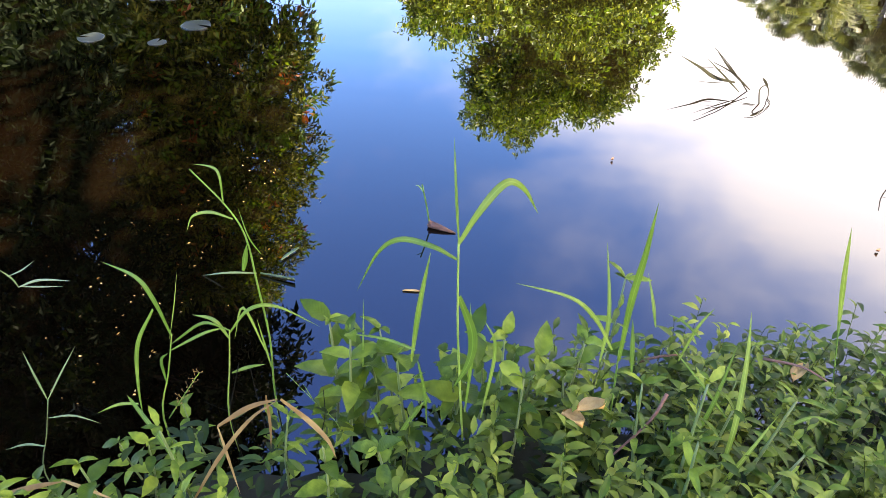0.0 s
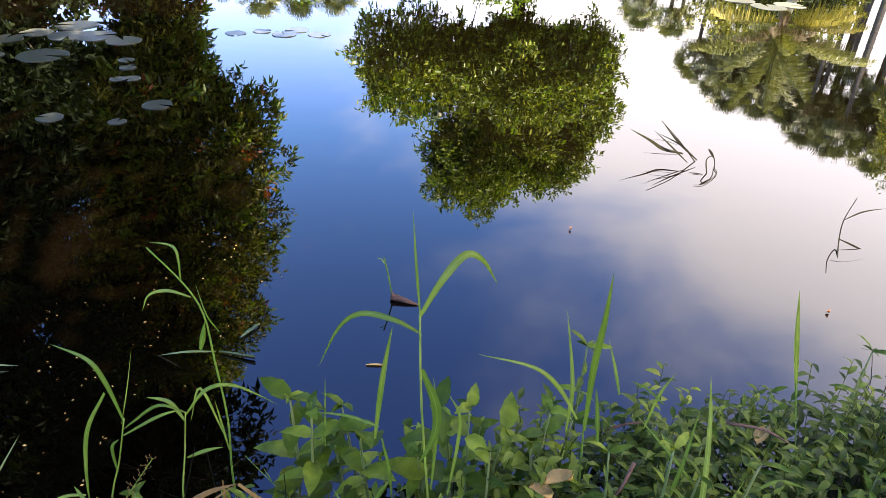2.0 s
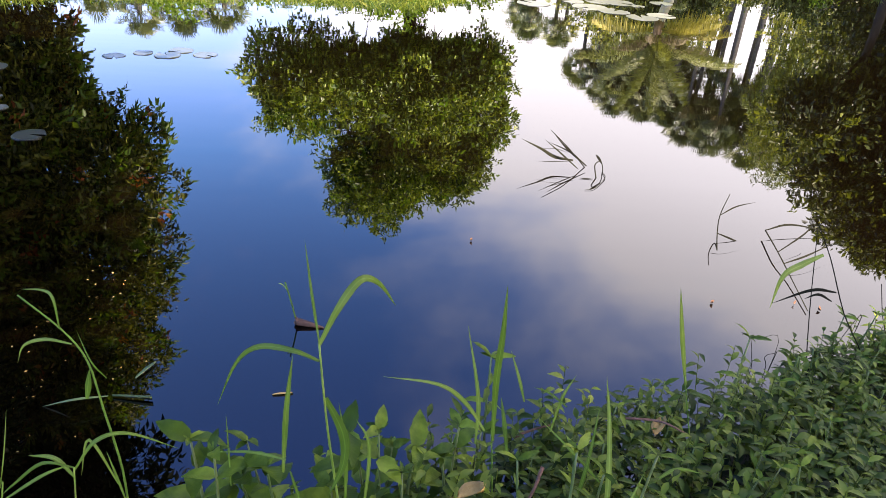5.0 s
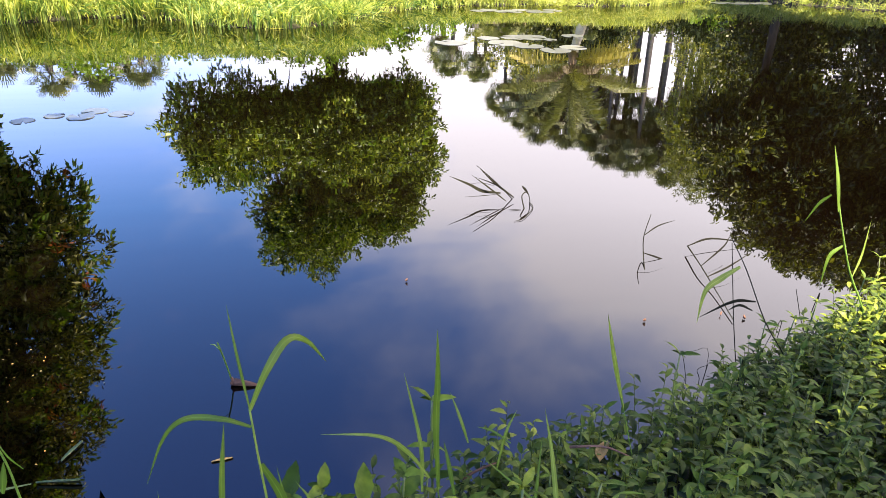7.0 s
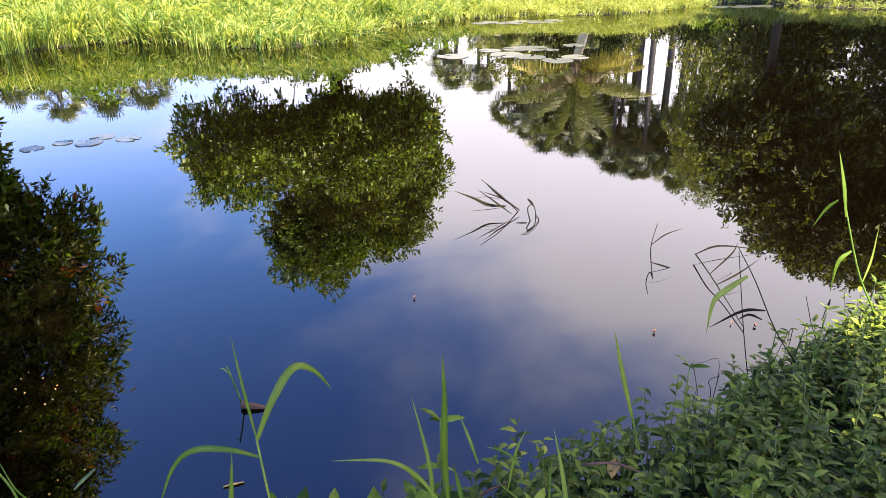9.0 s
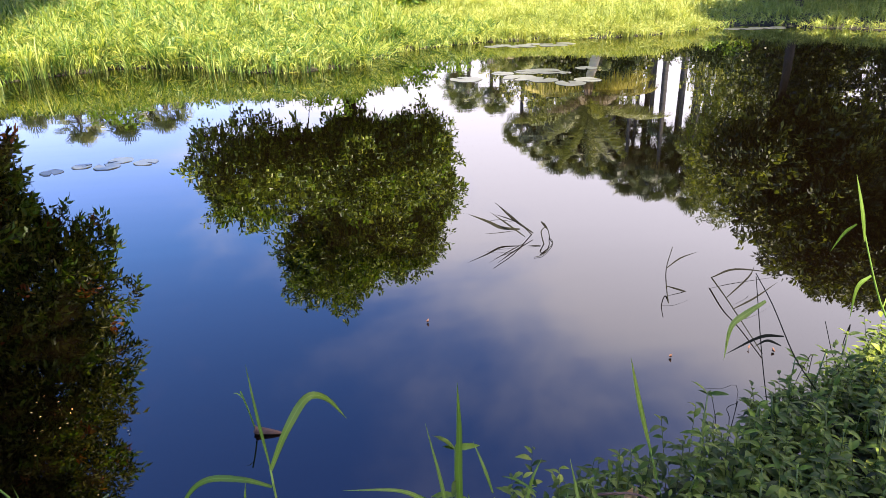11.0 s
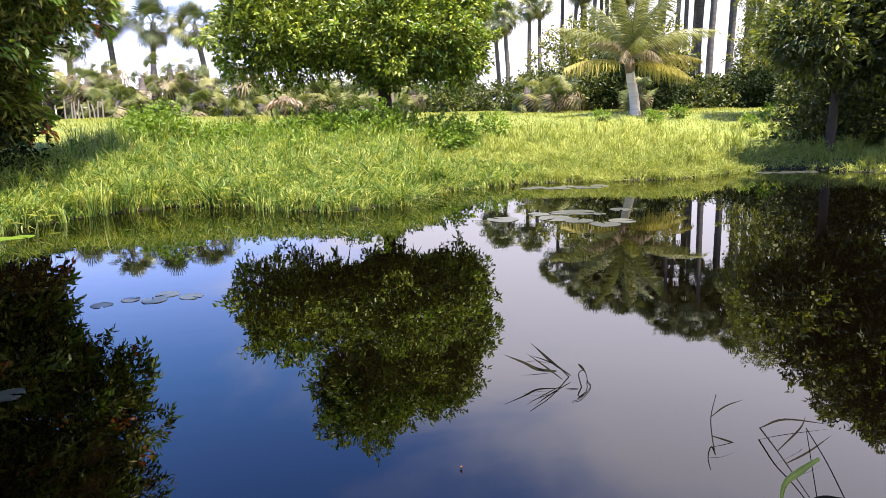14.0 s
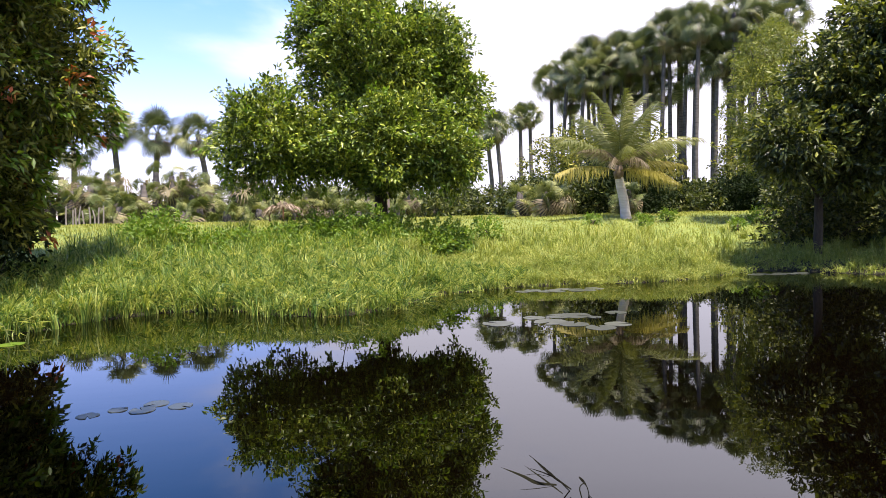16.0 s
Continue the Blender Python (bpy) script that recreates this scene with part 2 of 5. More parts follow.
REED = leafy("bank_grass", [(0.0, (0.010, 0.036, 0.008)), (0.36, (0.060, 0.135, 0.022)), (0.66, (0.225, 0.285, 0.056)), (1.0, (0.46, 0.45, 0.13))], 0.35, 0.5, 2.6, spec=0.3)
MEADOW = leafy("meadow_grass", [(0.0, (0.13, 0.17, 0.035)), (0.55, (0.21, 0.23, 0.048)), (1.0, (0.32, 0.31, 0.09))], 0.35, 0.6, 0.25, spec=0.2)
FAN = leafy("fan_palm_leaf", [(0.0, (0.028, 0.048, 0.013)), (0.5, (0.105, 0.135, 0.038)), (1.0, (0.27, 0.27, 0.09))], 0.25, 0.45, 0.8, "object", 0.3)
FANDRY = leafy("dry_palm_leaf", [(0.0, (0.07, 0.055, 0.03)), (0.6, (0.16, 0.13, 0.07)), (1.0, (0.27, 0.25, 0.14))], 0.2, 0.7, 0.8, "object")
COCO = leafy("coconut_frond", [(0.0, (0.06, 0.085, 0.02)), (0.6, (0.17, 0.185, 0.05)), (1.0, (0.32, 0.31, 0.12))], 0.35, 0.4, 0.7, "object", 0.4)
COCOYELLOW = leafy("yellowing_frond", [(0.0, (0.14, 0.13, 0.03)), (0.6, (0.30, 0.26, 0.05)), (1.0, (0.42, 0.36, 0.10))], 0.35, 0.5, 0.7, "object", 0.3)
HERB = leafy("herb_leaf", [(0.0, (0.010, 0.030, 0.002)), (0.5, (0.046, 0.082, 0.006)), (1.0, (0.18, 0.235, 0.024))], 0.22, 0.45, 3.0, "object", 0.13, True)
HERBSTEM = leafy("herb_stem", [(0.0, (0.06, 0.11, 0.03)), (1.0, (0.14, 0.16, 0.05))], 0.1, 0.5, 3.0, "object")
BLADE = leafy("grass_blade", [(0.0, (0.04, 0.09, 0.012)), (0.5, (0.085, 0.15, 0.02)), (1.0, (0.20, 0.255, 0.05))], 0.38, 0.45, 14.0, "object", 0.2, ribbed=True)
STRAW = leafy("dry_grass", [(0.0, (0.08, 0.036, 0.010)), (0.5, (0.17, 0.10, 0.034)), (1.0, (0.40, 0.29, 0.11))], 0.2, 0.6, 20.0, "object", 0.12)
DARKREED = leafy("dark_reed_stuff", [(0.0, (0.003, 0.003, 0.002)), (0.6, (0.007, 0.007, 0.004)), (1.0, (0.015, 0.016, 0.008))], 0.0, 0.85, 6.0, "object", 0.05)
PAD = leafy("lily_pad", [(0.0, (0.020, 0.024, 0.017)), (0.5, (0.036, 0.040, 0.030)), (1.0, (0.075, 0.08, 0.06))], 0.0, 0.28, 6.0, "object", 0.5)
BARK = rough_stuff("grey_bark", [(0.0, (0.02, 0.017, 0.012)), (1.0, (0.085, 0.07, 0.052))], 30.0, (1, 1, 0.25))
PALMBARK = rough_stuff("palm_bark", [(0.0, (0.030, 0.027, 0.024)), (1.0, (0.12, 0.11, 0.10))], 12.0, (0.4, 0.4, 3.0))
COCOBARK = rough_stuff("pale_coconut_bark", [(0.0, (0.38, 0.32, 0.26)), (1.0, (0.70, 0.63, 0.55))], 10.0, (0.4, 0.4, 4.0))
RUST = rough_stuff("leaf_base_fibre", [(0.0, (0.09, 0.06, 0.035)), (1.0, (0.26, 0.19, 0.12))], 14.0)
SOIL = land_stuff()
DEADWOOD = rough_stuff("dead_wood", [(0.0, (0.035, 0.016, 0.010)), (1.0, (0.19, 0.095, 0.058))], 60.0, (0.3, 1, 1))
DEADLEAF = rough_stuff("dead_leaf", [(0.0, (0.34, 0.16, 0.04)), (1.0, (0.68, 0.42, 0.13))], 40.0)
PALEWOOD = rough_stuff("weathered_post", [(0.0, (0.12, 0.105, 0.09)), (1.0, (0.28, 0.25, 0.22))], 20.0, (1, 1, 0.2))
THATCH = rough_stuff("grey_thatch", [(0.0, (0.16, 0.12, 0.08)), (1.0, (0.42, 0.34, 0.24))], 14.0, (1, 4, 1))
PLASTER = rough_stuff("pale_wall", [(0.0, (0.14, 0.115, 0.10)), (1.0, (0.26, 0.22, 0.20))], 3.0)


# ---- builders ----
def mesh_of(name, verts, faces, mat):
    me = bpy.data.meshes.new(name)
    me.from_pydata([tuple(v) for v in verts], [], faces)
    me.materials.append(mat)
    return me


def quick_mesh(name, verts, loops, size, mat):
    """A mesh from flat arrays: faces that all have the same number of corners."""
    me = bpy.data.meshes.new(name)
    n = len(loops) // size
    me.vertices.add(len(verts))
    me.vertices.foreach_set("co", np.asarray(verts, np.float32).ravel())
    me.loops.add(len(loops))
    me.loops.foreach_set("vertex_index", np.asarray(loops, np.int32))
    me.polygons.add(n)
    me.polygons.foreach_set("loop_start", np.arange(n, dtype=np.int32) * size)
    me.update(calc_edges=True)
    me.materials.append(mat)
    return me


def part(name, me, parent, label="", kind=""):
    ob = new(name, me)
    ob.parent = parent
    if label or kind:
        tagged(ob, label, "", "", kind)
    return ob


def thing(name, label, category, where=(0, 0, 0), turn=0.0, size=1.0, group="", kind=""):
    ob = new(name)
    ob.location, ob.rotation_euler, ob.scale = where, (0, 0, turn), (size, size, size)
    ob.empty_display_size = 0.1
    return tagged(ob, label, category, group, kind)


def curve_points(points, steps):
    """A smooth line through the points."""
    p = [Vector(q) for q in points]
    p = [p[0] * 2 - p[1]] + p + [p[-1] * 2 - p[-2]]
    got = []
    for a, b, c, d in zip(p, p[1:], p[2:], p[3:]):
        for k in range(steps):
            t = k / steps
            got.append(0.5 * ((2 * b) + (c - a) * t + (2 * a - 5 * b + 4 * c - d) * t * t + (3 * b - a - 3 * c + d) * t ** 3))
    return got + [p[-2]]


def tube(points, radii, sides=6, into=None):
    """A tapering tube as (verts, faces); adds to into where given."""
    verts, faces = into if into else ([], [])
    first = len(verts)
    pts = [Vector(q) for q in points]
    for n, q in enumerate(pts):
        way = (pts[min(n + 1, len(pts) - 1)] - pts[max(n - 1, 0)]).normalized()
        a = way.cross(Vector((0.31, 0.87, 0.12))).normalized()
        b = way.cross(a)
        for k in range(sides):
            t = math.tau * k / sides
            verts.append(q + radii[n] * (a * math.cos(t) + b * math.sin(t)))
    for n in range(len(pts) - 1):
        for k in range(sides):
            i, j = first + n * sides + k, first + n * sides + (k + 1) % sides
            faces.append((i, j, j + sides, i + sides))
    faces.append(tuple(first + k for k in reversed(range(sides))))
    faces.append(tuple(first + (len(pts) - 1) * sides + k for k in range(sides)))
    return verts, faces


def smooth(me):
    me.polygons.foreach_set("use_smooth", [True] * len(me.polygons))
    return me


def tapered(n, wide, thin):
    return [wide + (thin - wide) * k / (n - 1) for k in range(n)]


def unit(a):
    return a / np.maximum(np.linalg.norm(a, axis=-1, keepdims=True), 1e-9)


def leaf_cloud(name, at, way, long, wide, mat, rng, cup=0.12):
    """Folded four-point leaves: base, two shoulders and a tip."""
    n = len(at)
    side = unit(np.cross(way, rng.normal(size=(n, 3))))
    face = np.cross(side, way)
    long, wide = np.broadcast_to(long, n)[:, None], np.broadcast_to(wide, n)[:, None]
    v = np.empty((n, 4, 3))
    v[:, 0] = at
    v[:, 1] = at + way * long * 0.45 + side * wide * 0.5 + face * wide * cup * 2
    v[:, 2] = at + way * long - np.array([0, 0, 0.12]) * long
    v[:, 3] = at + way * long * 0.45 - side * wide * 0.5 + face * wide * cup * 2
    tri = np.array([0, 1, 2, 0, 2, 3])
    loops = (np.arange(n)[:, None] * 4 + tri).ravel()
    return quick_mesh(name, v.reshape(-1, 3), loops, 3, mat)


def tree(name, label, category, base, fork, lobes, trunk_radius, leaf, seed, bark=BARK, mat=MANGO, per_lobe=900, tuft=9, limbs=3, spread=0.55, hollow=0.45, lumps=0.35, sprays=()):
    """base, fork: where the trunk stands and parts; lobes: rounded parts of the crown (x, y, z, rx, ry, rz), all in metres of the world."""
    rng = np.random.default_rng(seed)
    rnd = random.Random(seed)
    own = thing(name, label, category, base)
    o = Vector(base)
    rel = lambda q: Vector(q) - o
    bend = rel(fork) * 0.5 + Vector((rnd.uniform(-1, 1), rnd.uniform(-1, 1), 0)) * trunk_radius
    line = curve_points([(0, 0, -0.15), bend, rel(fork)], 5)
    radii = tapered(len(line), trunk_radius, trunk_radius * 0.7)
    radii[0] *= 1.35
    part("trunk", smooth(mesh_of("trunk", *tube(line, radii, 10), bark)), own)
    spots, ways, tones = [], [], []
    for lobe in lobes:
        c, r = rel(lobe[:3]), np.array(lobe[3:6])
        count = int(per_lobe * (r[0] * r[1] * r[2]) ** (2 / 3))
        d = unit(rng.normal(size=(count, 3)))
        far = 1 - hollow * rng.random(count) ** 1.6
        lump = np.array([noise.noise(Vector(q) * 2.3 + Vector(c)) for q in d])
        far *= 1 + lumps * lump
        spots.append(np.array(c) + d * far[:, None] * r)
        ways.append(d)
        for k in range(limbs):
            aim = c + Vector(unit(rng.normal(size=3)) * r * 0.75)
            mid = rel(fork).lerp(aim, 0.5) + Vector((rnd.uniform(-0.2, 0.2), rnd.uniform(-0.2, 0.2), rnd.uniform(-0.1, 0.35))) * r[2] * 0.6
            limb = curve_points([rel(fork) - Vector((0, 0, trunk_radius)), mid, aim], 5)
            v, f = tube(limb, tapered(len(limb), trunk_radius * 0.33, 0.012), 6)
            for s in range(7):
                start = limb[4 + s % 6]
                tip = start + Vector(unit(rng.normal(size=3) + [0, 0, 0.2])) * float(r.mean()) * rnd.uniform(0.35, 0.6)
                tube([start, start.lerp(tip, 0.5) + Vector((0, 0, 0.06)), tip], [0.03, 0.018, 0.006], 4, (v, f))
            part("limb", smooth(mesh_of("limb", v, f, bark)), own)
    spots, ways = np.concatenate(spots), np.concatenate(ways)
    n = len(spots)
    at = np.repeat(spots, tuft, 0) + rng.normal(size=(n * tuft, 3)) * leaf[0] * 0.35
    way = unit(np.repeat(ways, tuft, 0) * spread + rng.normal(size=(n * tuft, 3)) * 0.6 + [0, 0, leaf[2]])
    long = leaf[0] * rng.uniform(0.65, 1.15, n * tuft)
    part("crown", leaf_cloud("crown", at, way, long, leaf[1] * long / leaf[0], mat, rng), own, "", "stuff")
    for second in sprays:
        # a few sprays of leaves in another tone, in tufts near the rim; the green ones hold painted sunlight
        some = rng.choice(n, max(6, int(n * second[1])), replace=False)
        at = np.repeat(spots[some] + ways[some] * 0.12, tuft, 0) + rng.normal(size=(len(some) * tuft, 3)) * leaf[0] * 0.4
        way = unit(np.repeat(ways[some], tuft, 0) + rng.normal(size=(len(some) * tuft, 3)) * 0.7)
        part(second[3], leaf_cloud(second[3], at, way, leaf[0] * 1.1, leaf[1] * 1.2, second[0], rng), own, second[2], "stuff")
    return own


# ---- ground and water ----
POND = [(-4.4, 10.6), (-3.6, 11.3), (-2.5, 11.5), (-1.4, 10.5), (-0.5, 10.2), (0.3, 10.8), (1.2, 12.4), (2.0, 12.9), (2.9, 13.3), (4.4, 13.6), (6.0, 13.4), (7.0, 13.7),
        (8.4, 14.6), (9.5, 15.1), (10.3, 15.0), (10.7, 14.0), (11.8, 13.1), (13.5, 12.0), (13.8, 9.5), (11.0, 6.5), (7.0, 3.9), (4.4, 2.95), (3.0, 2.25), (2.1, 1.82), (1.55, 1.6),
        (1.2, 1.42), (0.9, 1.3), (0.4, 1.18), (0.0, 1.05), (-0.36, 0.94), (-0.66, 0.8), (-0.9, 0.6), (-1.5, 0.35), (-3.2, 0.2), (-5.2, 1.0), (-6.0, 3.5), (-5.9, 6.5), (-5.2, 8.8)]


def from_shore(x, y):
    """Metres from the pond's edge: plus on land, minus in the water."""
    x, y = np.asarray(x, float), np.asarray(y, float)
    near = np.full(x.shape, 1e9)
    inside = np.zeros(x.shape, bool)
    for (ax, ay), (bx, by) in zip(POND, POND[1:] + POND[:1]):
        dx, dy = bx - ax, by - ay
        t = np.clip(((x - ax) * dx + (y - ay) * dy) / (dx * dx + dy * dy), 0, 1)
        near = np.minimum(near, np.hypot(x - ax - t * dx, y - ay - t * dy))
        cross = ((ay > y) != (by > y)) & (x < dx * (y - ay) / (dy if abs(dy) > 1e-9 else 1e-9) + ax)
        inside ^= cross
    return np.where(inside, -near, near)


def ground_height(x, y):
    d = from_shore(x, y)
    x, y = np.asarray(x, float), np.asarray(y, float)
    s = np.clip(d / 1.2, 0, 1)
    rise = np.clip(d / 13, 0, 1) * np.clip((y - 4) / 6, 0, 1)
    wave = 0.05 * np.sin(x * 0.7 + 1.3) * np.sin(y * 0.55) + 0.03 * np.sin(x * 1.9) * np.cos(y * 1.6 + 0.4)
    land = 0.03 + 0.13 * s * s * (3 - 2 * s) + 1.25 * rise * rise * (3 - 2 * rise) + wave * s
    return np.where(d > 0, land, np.maximum(-0.6, d * 0.9) + 0.03)


def build_ground():
    n = 320
    u = np.linspace(-1, 1, n)
    gx, gy = np.meshgrid(1.0 + 4 * np.sinh(6 * u), 7.0 + 4 * np.sinh(6 * u), indexing="ij")
    v = np.stack([gx, gy, ground_height(gx, gy)], -1).reshape(-1, 3)
    i = (np.arange(n - 1)[:, None] * n + np.arange(n - 1)).ravel()
    loops = np.stack([i, i + n, i + n + 1, i + 1], 1).ravel()
    tagged(new("ground", smooth(quick_mesh("ground", v, loops, 4, SOIL))), "dark soil bank and gently rising grassy land round the pond", "ground", kind="structure")


build_ground()
bm = bmesh.new()
bmesh.ops.create_grid(bm, x_segments=2, y_segments=2, size=14)
me = bpy.data.meshes.new("water")
bm.to_mesh(me)
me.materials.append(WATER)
water = tagged(new("water", me), "still dark brown pond water mirroring trees and sky", "water", kind="structure")
water.location = (2.5, 7.5, 0)


# ---- grass ----
def blades(name, label, xy, tall, wide, mat, seed, lean=0.35, category="grass"):
    """Bent blades on the ground at xy: three joints each."""
    rng = np.random.default_rng(seed)
    n = len(xy)
    z = ground_height(xy[:, 0], xy[:, 1])
    foot = np.column_stack([xy, np.maximum(z, -0.12) - 0.02])
    a = rng.uniform(0, math.tau, n)
    out = np.column_stack([np.cos(a), np.sin(a), np.zeros(n)])
    b = a + rng.uniform(0.9, 2.2, n)
    side = np.column_stack([np.cos(b), np.sin(b), np.zeros(n)])
    tall = np.broadcast_to(tall, n)[:, None] * rng.uniform(0.55, 1.15, (n, 1))
    wide = np.broadcast_to(wide, n)[:, None] * rng.uniform(0.7, 1.3, (n, 1))
    bend = rng.uniform(0.05, 1, (n, 1)) ** 1.3 * lean
    up = np.array([0, 0, 1.0])
    v = np.empty((n, 5, 3))
    mid = foot + up * tall * (0.66 - 0.1 * bend) + out * tall * bend * 0.3
    tip = foot + up * tall * np.maximum(1 - bend * 0.62, 0.3) + out * tall * bend * 0.95
    v[:, 0], v[:, 1] = foot - side * wide * 0.5, foot + side * wide * 0.5
    v[:, 2], v[:, 3] = mid - side * wide * 0.45, mid + side * wide * 0.45
    v[:, 4] = tip
    tri = np.array([0, 1, 3, 0, 3, 2, 2, 3, 4])
    loops = (np.arange(n)[:, None] * 5 + tri).ravel()
    return tagged(new(name, quick_mesh(name, v.reshape(-1, 3), loops, 3, mat)), label, category, kind="stuff")


def scatter(count, x0, x1, y0, y1, keep, seed):
    rng = np.random.default_rng(seed)
    xy = np.column_stack([rng.uniform(x0, x1, count), rng.uniform(y0, y1, count)])
    return xy[keep(xy[:, 0], xy[:, 1], rng)]


def patchy(x, y, scale, shift=0.0):
    return np.array([noise.noise(Vector((a * scale + shift, b * scale, shift))) for a, b in zip(x, y)])


def bank_keep(x, y, rng):
    d = from_shore(x, y)
    return (d > -0.08 - 0.6 * np.maximum(patchy(x, y, 1.5, 4.4), 0)) & (d < 3.2) & (y > 8) & ((x > -3.2) | (y > 8.8)) & (x > -6.6) & (rng.random(len(x)) < np.clip(1.15 - d / 4, 0.25, 1) * np.where(x > 8.8, 0.4, 1))


def meadow_keep(x, y, rng):
    d = from_shore(x, y)
    return (d > 1.6) & (y > 9) & (x > -0.55 * y - 3) & (x < 0.85 * y + 3) & (rng.random(len(x)) < np.clip(1.3 - y / 45, 0.3, 1))


def bank_tall(xy):
    d = from_shore(xy[:, 0], xy[:, 1])
    return np.clip(0.55 + 0.32 * d, 0.46, 1.1) * np.where(xy[:, 0] > 8.8, 0.7, 1) * np.where(xy[:, 0] < 1.2, 0.62, 0.42) * (1 + 0.9 * patchy(xy[:, 0], xy[:, 1], 0.9, 3.1) + 1.1 * patchy(xy[:, 0], xy[:, 1], 2.6, 1.7))


def capped_to_view(xy, tall):
    """Grass capped by distance from the camera to fit its view: low at the water, taller behind, clear of the reflected
    palms.
    """
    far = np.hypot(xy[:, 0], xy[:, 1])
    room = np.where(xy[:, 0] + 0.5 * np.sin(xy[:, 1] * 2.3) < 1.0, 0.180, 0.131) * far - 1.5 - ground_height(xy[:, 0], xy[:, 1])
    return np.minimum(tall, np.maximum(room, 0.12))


def tussocks(name, label, xy, tall, wide, mat, seed, count=22):
    """Grass in tufts: long blades that rise together from one foot and arch outwards."""
    rng = np.random.default_rng(seed)
    n = len(xy)
    z = ground_height(xy[:, 0], xy[:, 1])
    foot = np.repeat(np.column_stack([xy, np.maximum(z, -0.1) - 0.02]), count, 0)
    m = n * count
    foot[:, :2] += rng.normal(size=(m, 2)) * 0.035
    lean = np.repeat(rng.uniform(0, math.tau, n), count) + rng.normal(size=m) * 1.1
    out = np.column_stack([np.cos(lean), np.sin(lean), np.zeros(m)])
    turn = lean + rng.uniform(0.9, 2.2, m)
    side = np.column_stack([np.cos(turn), np.sin(turn), np.zeros(m)])
    long = np.repeat(np.broadcast_to(tall, n) * rng.uniform(0.8, 1.15, n), count)[:, None] * rng.uniform(0.6, 1.1, (m, 1))
    wide = wide * rng.uniform(0.6, 1.3, (m, 1))
    bend = rng.uniform(0.1, 1.0, (m, 1)) ** 0.9
    up = np.array([0, 0, 1.0])
    v = np.empty((m, 7, 3))
    for k, (rise, reach, w) in enumerate(((0.0, 0.0, 0.8), (0.55, 0.12, 1.0), (0.88, 0.42, 0.75))):
        at = foot + up * long * (rise - 0.16 * bend * rise) + out * long * bend * reach
        v[:, 2 * k], v[:, 2 * k + 1] = at - side * wide * 0.5 * w, at + side * wide * 0.5 * w
    v[:, 6] = foot + up * long * (1.0 - 0.36 * bend) + out * long * bend * 0.85
    tri = np.array([0, 1, 3, 0, 3, 2, 2, 3, 5, 2, 5, 4, 4, 5, 6])
    loops = (np.arange(m)[:, None] * 7 + tri).ravel()
    return tagged(new(name, quick_mesh(name, v.reshape(-1, 3), loops, 3, mat)), label, "grass", kind="stuff")


def grass_leaves(name, label, xy, tall, long, wide, mat, seed):
    rng = np.random.default_rng(seed)
    n = len(xy)
    foot = np.column_stack([xy, np.maximum(ground_height(xy[:, 0], xy[:, 1]), 0.0) + tall * rng.random(n) ** 0.7 * 0.95])
    way = unit(rng.normal(size=(n, 3)) * [0.62, 0.62, 0.35] + [0, 0, 0.6])
    tagged(new(name, leaf_cloud(name, foot, way, rng.uniform(*long, n), wide, mat, rng, 0.1)), label, "grass", kind="stuff")


def bank_tufts(x, y, rng):
    d = from_shore(x, y)
    return (d > -0.16 - 0.35 * np.maximum(patchy(x, y, 1.5, 4.4), 0)) & (d < 6.5) & (y > 8) & ((x > -3.2) | (y > 8.8)) & (x > -6.4) & (rng.random(len(x)) < np.clip(1.15 - d / 7, 0.2, 1) * np.where(x > 8.8, 0.4, 1))


def lushness(xy):
    return xy[:, 0] + 0.9 * np.sin(xy[:, 1] * 1.7) + 1.6 * patchy(xy[:, 0], xy[:, 1], 0.8, 6.3) < 2.0


xy = scatter(80000, -8, 14, 8.5, 19, bank_keep, 11)
lush = lushness(xy)
blades("bank_grass", "tall sunlit green grass leaning over the far bank", xy[lush], capped_to_view(xy[lush], bank_tall(xy[lush]) * 0.8), 0.013, REED, 12, 1.5)
blades("pale_bank_grass", "soft pale yellow-green grass on the far bank", xy[~lush], capped_to_view(xy[~lush], bank_tall(xy[~lush]) * 0.8), 0.011, PALEGRASS, 17, 1.2)
xy = scatter(7200, -8, 14, 8.5, 21, bank_tufts, 19)
lush = lushness(xy)
tussocks("grass_tufts", "tufts of long arching green grass along the far bank", xy[lush], capped_to_view(xy[lush], bank_tall(xy[lush]) * 1.35 + 0.1), 0.0145, REED, 20, 30)
tussocks("pale_grass_tufts", "tufts of soft yellow-green grass on the sloping bank", xy[~lush], capped_to_view(xy[~lush], bank_tall(xy[~lush]) * 1.2), 0.012, PALEGRASS, 22, 28)
xy = scatter(150000, -8, 14, 8.5, 17, bank_keep, 15)
lush = lushness(xy)
grass_leaves("bank_grass_leaves", "arching leaves of the dense bank grass", xy[lush], capped_to_view(xy[lush], bank_tall(xy[lush])) * 0.9, (0.11, 0.30), 0.013, REED, 16)
grass_leaves("pale_grass_leaves", "fine pale leaves of the bank grass", xy[~lush], capped_to_view(xy[~lush], bank_tall(xy[~lush])) * 0.8, (0.08, 0.2), 0.013, PALEGRASS, 18)
xy = scatter(360000, -26, 34, 11, 38, meadow_keep, 13)
tall = 0.11 * (1 + 0.5 * patchy(xy[:, 0], xy[:, 1], 0.5, 7.7))
blades("meadow_grass", "bright yellow-green meadow grass behind the pond", xy, tall, 0.022, MEADOW, 14, 1.5)


# ---- trees ----
def on_ground(x, y, sink=0.0):
    return (x, y, float(ground_height(x, y)) - sink)


